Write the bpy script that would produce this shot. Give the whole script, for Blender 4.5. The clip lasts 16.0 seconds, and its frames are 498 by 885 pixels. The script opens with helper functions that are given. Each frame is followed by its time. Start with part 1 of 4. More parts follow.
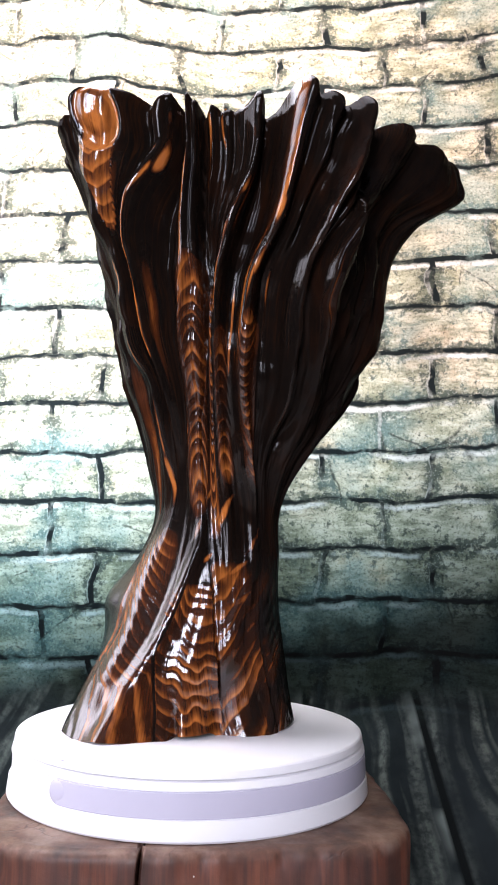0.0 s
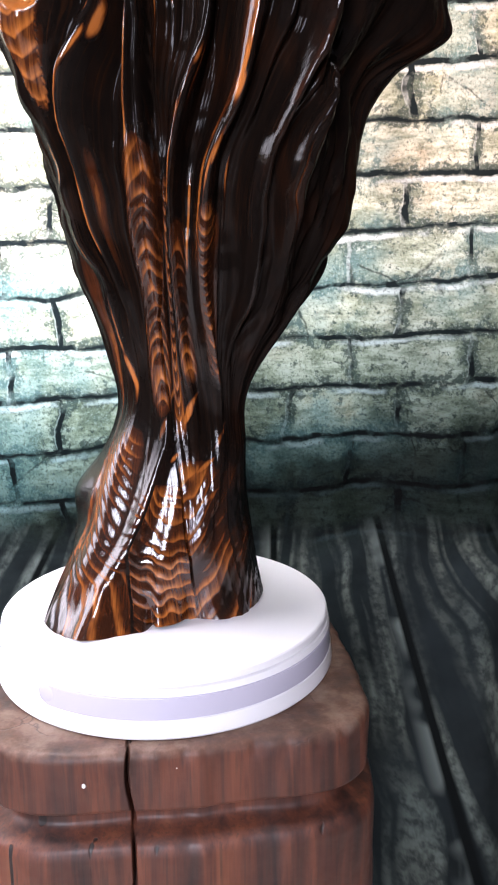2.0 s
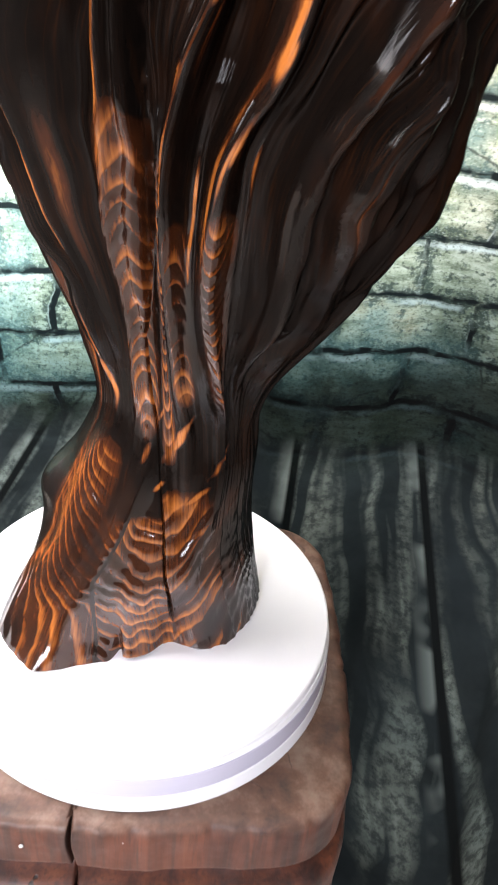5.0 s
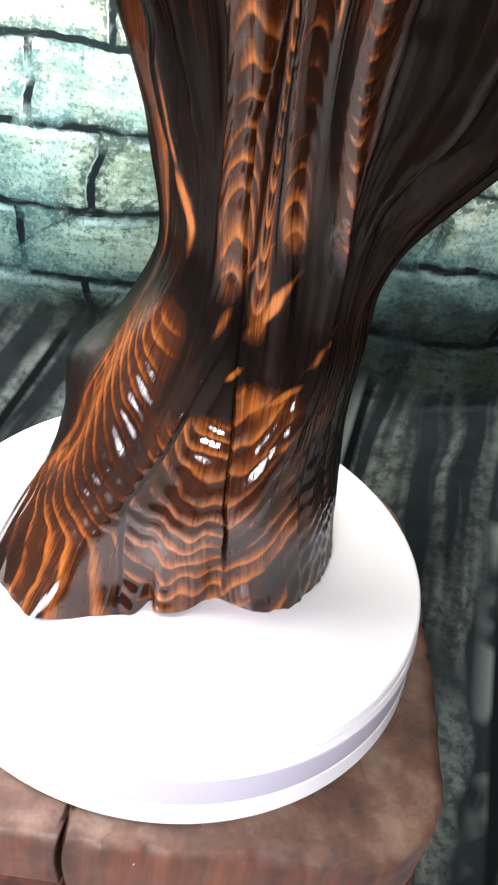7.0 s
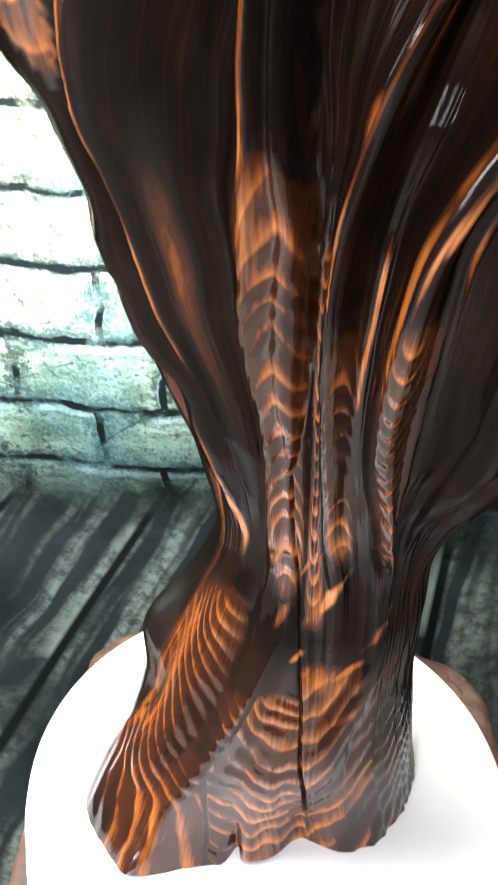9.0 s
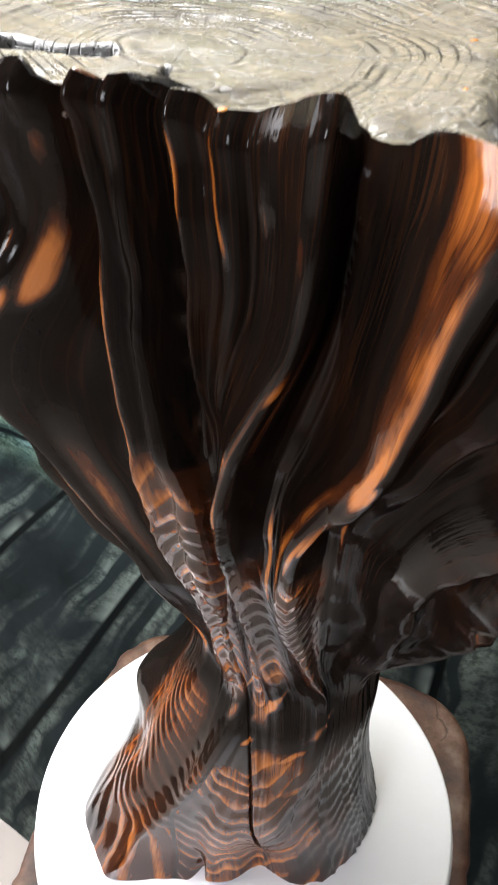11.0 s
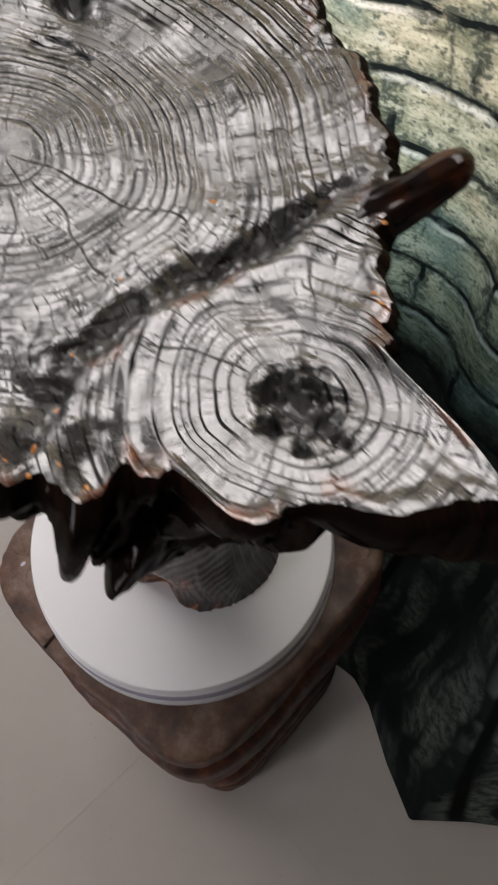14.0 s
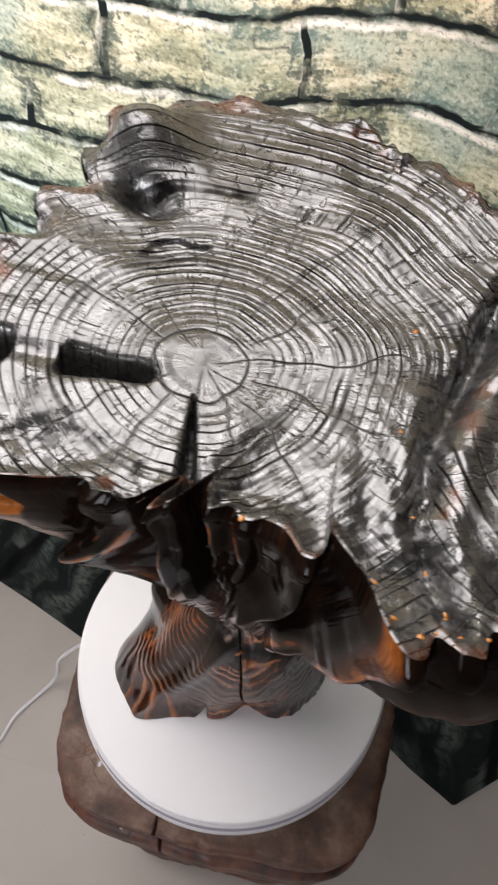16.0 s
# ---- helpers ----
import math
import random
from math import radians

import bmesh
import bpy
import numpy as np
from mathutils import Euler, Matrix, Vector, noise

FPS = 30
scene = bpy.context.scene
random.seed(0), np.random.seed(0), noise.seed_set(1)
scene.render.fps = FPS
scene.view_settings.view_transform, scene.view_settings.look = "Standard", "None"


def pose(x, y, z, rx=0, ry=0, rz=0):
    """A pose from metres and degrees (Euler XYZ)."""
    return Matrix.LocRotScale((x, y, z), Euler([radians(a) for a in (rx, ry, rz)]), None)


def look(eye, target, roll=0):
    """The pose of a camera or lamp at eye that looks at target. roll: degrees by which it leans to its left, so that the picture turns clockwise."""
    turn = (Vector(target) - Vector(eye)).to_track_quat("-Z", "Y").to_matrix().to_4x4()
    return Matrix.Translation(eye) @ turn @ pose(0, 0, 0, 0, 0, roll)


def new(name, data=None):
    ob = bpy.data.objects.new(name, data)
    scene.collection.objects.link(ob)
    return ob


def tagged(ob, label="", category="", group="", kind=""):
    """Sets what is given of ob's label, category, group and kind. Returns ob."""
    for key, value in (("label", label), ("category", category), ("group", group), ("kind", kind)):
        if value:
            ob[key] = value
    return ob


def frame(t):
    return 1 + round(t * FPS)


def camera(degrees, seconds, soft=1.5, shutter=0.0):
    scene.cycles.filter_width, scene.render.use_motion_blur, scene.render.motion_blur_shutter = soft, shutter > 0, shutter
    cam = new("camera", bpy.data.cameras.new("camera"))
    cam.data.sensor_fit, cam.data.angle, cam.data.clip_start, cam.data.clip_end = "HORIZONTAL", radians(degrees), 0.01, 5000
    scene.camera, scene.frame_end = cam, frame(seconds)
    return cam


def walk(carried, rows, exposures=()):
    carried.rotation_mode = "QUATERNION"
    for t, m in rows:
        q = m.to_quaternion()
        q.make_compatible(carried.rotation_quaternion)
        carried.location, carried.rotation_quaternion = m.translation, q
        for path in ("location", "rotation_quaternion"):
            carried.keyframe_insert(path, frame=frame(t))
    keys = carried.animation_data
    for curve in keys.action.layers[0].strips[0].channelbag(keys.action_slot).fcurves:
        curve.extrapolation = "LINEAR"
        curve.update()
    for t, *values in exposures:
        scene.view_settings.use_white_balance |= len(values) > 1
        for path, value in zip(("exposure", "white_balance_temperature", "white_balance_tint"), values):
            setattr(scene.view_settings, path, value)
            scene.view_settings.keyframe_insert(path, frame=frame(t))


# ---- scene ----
cam = camera(32.99, 16.0, soft=1.9, shutter=0.4)
# seconds, eye in metres, Euler angles in degrees
ROWS = [
    (0, 0.0409, -0.6392, 0.7588, 96.85, -1.00, 0.04),
    (0.5, 0.0423, -0.6330, 0.7573, 95.72, -0.25, 0.00),
    (1, 0.0448, -0.6206, 0.7605, 92.14, 0.62, -0.60),
    (1.5, 0.0404, -0.6194, 0.7966, 87.91, 0.81, -1.25),
    (2, 0.0418, -0.6165, 0.8889, 77.46, 0.44, -2.30),
    (2.5, 0.0499, -0.6302, 1.0702, 67.40, -0.99, -2.05),
    (3, 0.0617, -0.6652, 1.2055, 60.33, -2.54, 0.44),
    (3.5, 0.0645, -0.6603, 1.2320, 54.21, -3.01, 1.90),
    (4, 0.0757, -0.5743, 1.1704, 54.68, -1.89, 1.91),
    (6.5, 0.0322, -0.3077, 0.9482, 54.15, -10.64, 8.57),
    (7, 0.0257, -0.3171, 0.9236, 53.72, -9.57, 7.56),
    (7.5, 0.0145, -0.3195, 0.9176, 52.90, -7.43, 7.64),
    (8, 0.0094, -0.3099, 0.9373, 54.10, -6.15, 7.31),
    (8.5, 0.0112, -0.2960, 0.9747, 55.71, -4.94, 7.40),
    (9, 0.0272, -0.2752, 1.0168, 56.46, -2.09, 10.70),
    (9.5, 0.0522, -0.2651, 1.0376, 56.55, -1.14, 13.94),
    (12, 0.1296, -0.2158, 1.2097, 39.19, -0.88, 25.48),
    (12.5, 0.1967, -0.2425, 1.2536, 34.07, -1.61, 30.04),
    (13, 0.2554, -0.1866, 1.2766, 30.10, -2.42, 37.06),
    (13.5, 0.2540, -0.1122, 1.2805, 27.60, 0.50, 47.14),
    (14, 0.2151, -0.1010, 1.2846, 25.32, 1.31, 47.47),
    (14.5, 0.1538, -0.1153, 1.2915, 24.37, 0.23, 39.23),
    (15, 0.1086, -0.1290, 1.2878, 24.55, -1.18, 29.34),
    (15.5, 0.0800, -0.1526, 1.2972, 26.39, -1.59, 20.89),
    (16, 0.0463, -0.1786, 1.3037, 29.44, -1.99, 17.96),
]

EXPOSURE = [(0.0, 0.3, 6100, 19), (1.5, 0.33, 6100, 19), (2.0, 0.55, 6100, 20), (3.0, 0.85, 6000, 18), (4.0, 0.92, 6250, 13), (6.5, 0.97, 6450, 14), (9.0, 1.17, 6350, 8), (9.7, 1.22, 6350, 8),
            (12.0, -0.05, 6450, 10), (13.0, -0.08, 6600, 11), (14.0, -1.3, 6700, 13), (15.0, -1.15, 6700, 13), (16.0, -1.0, 6650, 13)]
walk(cam, [(t, pose(x, y, z, a, b, c)) for t, x, y, z, a, b, c in ROWS], EXPOSURE)

# ---- light: daylight through the windows of an unseen dark grey room ----
world = bpy.data.worlds.new("daylight")
scene.world = world
world.use_nodes = True
sky = world.node_tree.nodes.new("ShaderNodeTexSky")
sky.sky_type, sky.sun_disc = "NISHITA", False
sky.sun_elevation, sky.sun_rotation = radians(40), radians(-120)
world.node_tree.links.new(sky.outputs[0], world.node_tree.nodes["Background"].inputs[0])
world.node_tree.nodes["Background"].inputs[1].default_value = 0.12


def window_light(name, m, width, height, power, colour):
    lamp = bpy.data.lights.new(name, "AREA")
    lamp.shape, lamp.size, lamp.size_y, lamp.energy, lamp.color = "RECTANGLE", width, height, power, colour
    ob = new(name, lamp)
    ob.matrix_world = m
    return ob


ROOF_FILL = (-0.30, 0.17, 2.27)        # centre of the unseen roof light, added to make the sawn top shine
WIN_BACK = (-0.55, 0.60, 1.52)        # centre of the window behind the backdrop
SIDE_FILL = (-1.17, -0.10, 1.40)       # centre of an unseen window in the left wall, added as side light
FRONT_FILL = (-0.45, -2.42, 1.40)      # centre of an unseen window behind the camera, added for fill and highlights
window_light("roof_fill", pose(*ROOF_FILL), 1.1, 0.8, 30, (1.0, 0.97, 0.96))
window_light("unseen_window_light", look(WIN_BACK, (-0.55, 0.0, 1.52)), 1.25, 1.42, 90, (1.0, 0.98, 0.98))
window_light("unseen_window_light", look(SIDE_FILL, (0.0, 0.1, 0.95)), 0.7, 0.8, 13, (1.0, 0.97, 0.98))
window_light("unseen_window_light", look(FRONT_FILL, (-0.40, 0.0, 1.05)), 0.55, 1.1, 52, (0.93, 0.95, 1.0))

# ---- vectorised value noise ----


def hash3(i, j, k, seed):
    h = (i * 374761393 + j * 668265263 + k * 2147483647 + seed * 974634777) & 0xFFFFFFFF
    h = ((h ^ (h >> 13)) * 1274126177) & 0xFFFFFFFF
    return ((h ^ (h >> 16)) & 0xFFFF) / 65535.0 * 2 - 1


def vnoise(x, y, z=0.0, seed=0):
    """Smooth noise from -1 to 1 on arrays."""
    x, y, z = np.broadcast_arrays(np.asarray(x, float), np.asarray(y, float), np.asarray(z, float))
    i, j, k = (np.floor(a).astype(np.int64) for a in (x, y, z))
    u, v, w = x - i, y - j, z - k
    u, v, w = (a * a * a * (a * (a * 6 - 15) + 10) for a in (u, v, w))
    out = 0
    for a in (0, 1):
        for b in (0, 1):
            for c in (0, 1):
                out = out + hash3(i + a, j + b, k + c, seed) * (u if a else 1 - u) * (v if b else 1 - v) * (w if c else 1 - w)
    return out


def fbm(x, y, z=0.0, seed=0, octaves=3):
    return sum(vnoise(x * 2 ** o, y * 2 ** o, np.asarray(z) * 2 ** o, seed + 11 * o) * 0.55 ** o for o in range(octaves))


def step(a, b, x):
    s = np.clip((x - a) / (b - a), 0, 1)
    return s * s * (3 - 2 * s)


def bump(x, c, w):
    return np.exp(-(((x - c) / w) ** 2))


def spline(xs, ys, x):
    """Smooth curve through points (monotone-ish cubic)."""
    xs, ys = np.array(xs, float), np.array(ys, float)
    m = np.gradient(ys, xs)
    i = np.clip(np.searchsorted(xs, x) - 1, 0, len(xs) - 2)
    h = xs[i + 1] - xs[i]
    s = np.clip((x - xs[i]) / h, 0, 1)
    return (2 * s ** 3 - 3 * s ** 2 + 1) * ys[i] + (s ** 3 - 2 * s ** 2 + s) * h * m[i] + (3 * s ** 2 - 2 * s ** 3) * ys[i + 1] + (s ** 3 - s ** 2) * h * m[i + 1]


# ---- materials ----


def material(name, rough=0.5, metal=0.0, colour=(0.5, 0.5, 0.5), coat=0.0, coat_rough=0.1):
    m = bpy.data.materials.new(name)
    m.use_nodes = True
    b = m.node_tree.nodes["Principled BSDF"]
    b.inputs["Base Color"].default_value = (*colour, 1)
    b.inputs["Roughness"].default_value, b.inputs["Metallic"].default_value = rough, metal
    b.inputs["Coat Weight"].default_value, b.inputs["Coat Roughness"].default_value = coat, coat_rough
    return m


class Nodes:
    """Short hand for building a node tree."""

    def __init__(self, m):
        self.t, self.b = m.node_tree, m.node_tree.nodes["Principled BSDF"]

    def put(self, socket, v):
        if isinstance(v, bpy.types.NodeSocket):
            self.t.links.new(v, socket)
        elif isinstance(v, (tuple, list)):
            socket.default_value = (*v, 1) if len(v) == 3 and len(socket.default_value) == 4 else v
        else:
            socket.default_value = v

    def math(self, op, a, b=0.0, c=0.0):
        n = self.t.nodes.new("ShaderNodeMath")
        n.operation = op
        for s, v in zip(n.inputs, (a, b, c)):
            self.put(s, v)
        return n.outputs[0]

    def attr(self, name):
        n = self.t.nodes.new("ShaderNodeAttribute")
        n.attribute_name = name
        return n.outputs["Fac"]

    def coords(self, which="Object"):
        return self.t.nodes.new("ShaderNodeTexCoord").outputs[which]

    def join(self, x, y, z=0.0):
        n = self.t.nodes.new("ShaderNodeCombineXYZ")
        for s, v in zip(n.inputs, (x, y, z)):
            self.put(s, v)
        return n.outputs[0]

    def split(self, v):
        n = self.t.nodes.new("ShaderNodeSeparateXYZ")
        self.put(n.inputs[0], v)
        return n.outputs

    def scaled(self, v, s):
        n = self.t.nodes.new("ShaderNodeVectorMath")
        n.operation = "MULTIPLY"
        self.put(n.inputs[0], v)
        n.inputs[1].default_value = s
        return n.outputs[0]

    def added(self, v, w):
        n = self.t.nodes.new("ShaderNodeVectorMath")
        self.put(n.inputs[0], v)
        self.put(n.inputs[1], w)
        return n.outputs[0]

    def noise(self, v, scale, detail=3.0, rough=0.55, dist=0.0, colour=False):
        n = self.t.nodes.new("ShaderNodeTexNoise")
        self.put(n.inputs["Vector"], v)
        n.inputs["Scale"].default_value, n.inputs["Detail"].default_value = scale, detail
        n.inputs["Roughness"].default_value, n.inputs["Distortion"].default_value = rough, dist
        return n.outputs["Color" if colour else "Fac"]

    def cells(self, v, scale, feature="F1"):
        n = self.t.nodes.new("ShaderNodeTexVoronoi")
        n.feature = feature
        self.put(n.inputs["Vector"], v)
        n.inputs["Scale"].default_value = scale
        return n.outputs["Distance"]

    def ramp(self, f, *stops):
        n = self.t.nodes.new("ShaderNodeValToRGB")
        self.put(n.inputs[0], f)
        e = n.color_ramp.elements
        while len(e) < len(stops):
            e.new(0.5)
        for el, (p, c) in zip(e, stops):
            el.position, el.color = p, (*c, 1) if isinstance(c, tuple) else (c, c, c, 1)
        return n.outputs[0]

    def mix(self, f, a, b, how="MIX"):
        n = self.t.nodes.new("ShaderNodeMix")
        n.data_type, n.blend_type = "RGBA", how
        self.put(n.inputs[0], f)
        self.put(n.inputs[6], a)
        self.put(n.inputs[7], b)
        return n.outputs[2]

    def range(self, v, a, b, c=0.0, d=1.0):
        n = self.t.nodes.new("ShaderNodeMapRange")
        for s, x in zip(n.inputs, (v, a, b, c, d)):
            self.put(s, x)
        return n.outputs[0]

    def relief(self, h, strength=0.5, dist=0.001, base=None):
        n = self.t.nodes.new("ShaderNodeBump")
        n.inputs["Strength"].default_value, n.inputs["Distance"].default_value = strength, dist
        self.put(n.inputs["Height"], h)
        if base is not None:
            self.put(n.inputs["Normal"], base)
        return n.outputs[0]

    def colour(self, v):
        self.put(self.b.inputs["Base Color"], v)

    def rough(self, v):
        self.put(self.b.inputs["Roughness"], v)

    def normal(self, v):
        self.put(self.b.inputs["Normal"], v)


def charred_wood():
    """Torched, brushed and lacquered wood: black-brown with orange early wood on worn crests."""
    m = material("charred_wood", rough=0.3, coat=0.4, coat_rough=0.085)
    n = Nodes(m)
    co = n.coords()
    phase = n.math("ADD", n.attr("ring"), n.math("MULTIPLY", n.noise(co, 45, 2), 0.5))
    wave = n.math("SINE", n.math("MULTIPLY", phase, 2 * math.pi))
    saw = n.math("FRACT", phase)
    band = n.math("MULTIPLY", n.range(saw, 0.0, 0.14), n.math("POWER", n.math("SUBTRACT", 1.0, saw), 3.2))
    fine = n.noise(n.scaled(co, (1.0, 1.0, 0.12)), 330, 3)
    patch = n.noise(co, 18, 3)
    worn = n.math("MULTIPLY", n.range(n.attr("worn"), 0.30, 0.80), n.range(patch, 0.34, 0.54, 0.25, 1.0))
    zebra = n.attr("zebra")
    glow = n.math("MULTIPLY", worn, n.math("SUBTRACT", 1.0, n.math("MULTIPLY", zebra, n.math("MULTIPLY", n.math("SUBTRACT", 1.0, band), 0.84))))
    comb = n.noise(n.join(n.math("MULTIPLY", n.attr("grain"), 2.2), n.math("MULTIPLY", n.split(co)[2], 22.0)), 1.0, 3, 0.6)
    glow = n.math("MULTIPLY", glow, n.range(comb, 0.34, 0.56, 0.62, 1.08))
    glow = n.math("MULTIPLY", glow, n.range(fine, 0.25, 0.7, 0.75, 1.1))
    dark = n.mix(fine, (0.0026, 0.0021, 0.0019), (0.0085, 0.0054, 0.0040))
    hair = n.noise(n.join(n.math("MULTIPLY", n.attr("grain"), 1.2), n.math("MULTIPLY", n.split(co)[2], 9.0)), 1.0, 2, 0.5)
    hair = n.math("MULTIPLY", n.range(n.math("ABSOLUTE", n.math("SUBTRACT", hair, 0.5)), 0.0, 0.035, 1.0, 0.0), n.range(patch, 0.40, 0.60))
    dark = n.mix(n.range(n.noise(n.scaled(co, (1.0, 1.0, 0.45)), 40, 3), 0.50, 0.68, 0.0, 0.35), dark, (0.022, 0.0070, 0.0028))
    dark = n.mix(n.math("MULTIPLY", hair, 0.40), dark, (0.036, 0.012, 0.0042))
    brown = n.mix(n.range(glow, 0.02, 0.30), dark, (0.075, 0.018, 0.0045))
    n.colour(n.mix(n.range(glow, 0.20, 0.66), brown, (0.42, 0.130, 0.024)))
    n.rough(n.range(n.noise(co, 90, 3), 0.3, 0.7, 0.20, 0.34))
    n.put(n.b.inputs["Coat Weight"], n.range(n.attr("gloss"), 0.05, 0.80, 0.080, 1.0))
    n.b.inputs["Coat IOR"].default_value = 1.62
    n.b.inputs["Specular IOR Level"].default_value = 0.0
    h = n.math("ADD", n.math("MULTIPLY", n.math("MULTIPLY", wave, zebra), 0.25), n.math("ADD", n.math("MULTIPLY", fine, 0.45), n.math("MULTIPLY", comb, 1.5)))
    n.normal(n.relief(h, 0.30, 0.0010))
    # the lacquer fills the grain in part
    n.put(n.b.inputs["Coat Normal"], n.relief(h, 0.10, 0.0010))
    return m


def charred_end_grain():
    """Blackened, polished end grain: rings and drying checks cut into it, a silvery lacquer sheen between them."""
    m = material("charred_end_grain", rough=0.3)
    m.node_tree.nodes["Principled BSDF"].inputs["IOR"].default_value = 1.95
    n = Nodes(m)
    co = n.coords()
    phase = n.math("ADD", n.attr("ring"), n.math("MULTIPLY", n.noise(co, 60, 2), 0.25))
    fine = n.noise(co, 380, 4, 0.65)
    wave = n.math("SINE", n.math("MULTIPLY", phase, 2 * math.pi))
    line = n.math("MULTIPLY", n.math("MULTIPLY", n.range(wave, 0.72, 0.99), n.range(n.attr("heart"), 0.12, 0.30, 0.0, 1.0)), n.range(n.noise(co, 30, 3), 0.40, 0.60, 0.15, 1.0))
    spoke = n.attr("spoke")
    radial = n.noise(n.join(n.math("MULTIPLY", spoke, 0.75), n.math("MULTIPLY", phase, 0.05)), 5.0, 2, 0.5)
    check = n.range(n.math("ABSOLUTE", n.math("SUBTRACT", radial, 0.5)), 0.001, 0.013, 0.75, 0.0)
    check = n.math("MULTIPLY", n.math("MULTIPLY", check, n.range(n.noise(co, 35, 2), 0.30, 0.44)), n.range(n.attr("heart"), 0.10, 0.9))
    check = n.math("MAXIMUM", check, n.attr("split"))
    facet = n.noise(n.join(n.math("MULTIPLY", spoke, 1.3), n.math("MULTIPLY", phase, 0.9)), 2.2, 2)
    pits = n.range(n.noise(co, 150, 4, 0.7), 0.56, 0.66)
    # ring lines, checks and pits get a near-black colour and less gloss
    dark_marks = n.math("MAXIMUM", n.math("MAXIMUM", line, check), n.math("MULTIPLY", pits, 0.22))
    worn = n.math("MULTIPLY", n.range(n.attr("worn"), 0.3, 0.9), n.range(n.noise(co, 40, 3), 0.47, 0.62))
    dark = n.mix(n.noise(co, 28, 4), (0.012, 0.0115, 0.011), (0.050, 0.048, 0.046))
    dark = n.mix(dark_marks, dark, (0.002, 0.0017, 0.0015))
    n.colour(n.mix(n.math("MULTIPLY", worn, 0.7), dark, (0.24, 0.065, 0.018)))
    n.put(n.b.inputs["Specular IOR Level"], n.range(dark_marks, 0.0, 0.8, 0.62, 0.03))
    n.put(n.b.inputs["Coat Weight"], n.range(dark_marks, 0.0, 0.7, 0.55, 0.0))
    n.b.inputs["Coat Roughness"].default_value = 0.16
    n.rough(n.range(n.noise(co, 110, 3), 0.3, 0.7, 0.18, 0.34))
    h = n.math("ADD", n.math("ADD", n.math("MULTIPLY", line, -0.7), n.math("MULTIPLY", fine, 0.40)), n.math("ADD", n.math("MULTIPLY", check, -1.2), n.math("MULTIPLY", facet, 0.75)))
    n.normal(n.relief(h, 0.42, 0.0010))
    return m


def printed_cloth():
    """Photographer's backdrop: a print of old stone bricks above and dark floor boards below."""
    m = material("printed_cloth", rough=0.8)
    n = Nodes(m)
    n.b.inputs["Specular IOR Level"].default_value = 0.12
    u, v = n.attr("u"), n.attr("v")
    uv = n.join(u, v)
    warp = n.added(uv, n.scaled(n.added(n.noise(uv, 9, 2, colour=True), (-0.5, -0.5, -0.5)), (0.040, 0.020, 0)))
    warp = n.added(warp, n.scaled(n.added(n.noise(uv, 45, 3, colour=True), (-0.5, -0.5, -0.5)), (0.009, 0.009, 0)))

    # the courses climb a little to one side
    warp = n.added(warp, n.join(0.0, n.math("MULTIPLY_ADD", u, -0.03, -0.026)))

    def bricks(at, mortar, smooth=0.1):
        b = n.t.nodes.new("ShaderNodeTexBrick")
        n.put(b.inputs["Vector"], at)
        for key, val in (("Scale", 1.0), ("Mortar Size", mortar), ("Mortar Smooth", smooth), ("Bias", 0.0), ("Brick Width", 0.116), ("Row Height", 0.0525)):
            b.inputs[key].default_value = val
        b.offset, b.squash = 0.43, 1.0
        b.inputs["Color1"].default_value, b.inputs["Color2"].default_value = (0, 0, 0, 1), (1, 1, 1, 1)
        return b.outputs["Color"], b.outputs["Fac"]

    tone, mortar = bricks(warp, 0.0030, 0.25)
    near_edge = bricks(warp, 0.016, 1.0)[1]
    light_edge = bricks(n.added(warp, (0.002, 0.0045, 0)), 0.0022, 0.4)[1]
    course = n.math("FRACT", n.math("DIVIDE", n.split(warp)[1], 0.0525))
    thick = n.noise(n.added(uv, (3, 8, 0)), 24, 3, 0.6)
    bed = n.range(n.math("ADD", n.math("ABSOLUTE", n.math("SUBTRACT", course, 0.5)), n.math("MULTIPLY_ADD", thick, 0.16, -0.08)), 0.435, 0.485)
    under = n.range(n.math("ABSOLUTE", n.math("SUBTRACT", n.math("FRACT", n.math("ADD", course, 0.12)), 0.5)), 0.43, 0.48)
    stain = n.noise(uv, 13, 4, 0.6)
    grit = n.noise(uv, 120, 5, 0.7)
    smear = n.noise(n.scaled(uv, (0.5, 1.6, 1)), 60, 4, 0.65)
    stone = n.ramp(stain, (0.32, (0.20, 0.24, 0.17)), (0.43, (0.52, 0.49, 0.31)), (0.53, (0.82, 0.75, 0.54)), (0.70, (0.60, 0.43, 0.26)))
    stone = n.mix(n.math("MULTIPLY", tone, 0.35), stone, (0.38, 0.43, 0.32))
    stone = n.mix(n.math("MULTIPLY", near_edge, n.range(n.noise(n.added(uv, (4, 4, 0)), 34, 4, 0.65), 0.38, 0.58, 0, 0.9)), stone, (0.10, 0.125, 0.085))
    stone = n.mix(n.range(smear, 0.48, 0.60, 0, 0.75), stone, (0.24, 0.25, 0.16))
    stone = n.mix(n.range(smear, 0.46, 0.34, 0, 0.6), stone, (0.92, 0.87, 0.68))
    stone = n.mix(n.range(n.math("ADD", grit, n.math("MULTIPLY", near_edge, 0.16)), 0.565, 0.63, 0.0, 0.85), stone, (0.07, 0.09, 0.07))
    stone = n.mix(n.range(n.noise(n.added(uv, (9, 1, 0)), 9, 3), 0.50, 0.62, 0.0, 0.55), stone, (0.23, 0.36, 0.33))
    crack = n.range(n.cells(warp, 13, "DISTANCE_TO_EDGE"), 0.0, 0.020, 1.0, 0.0)
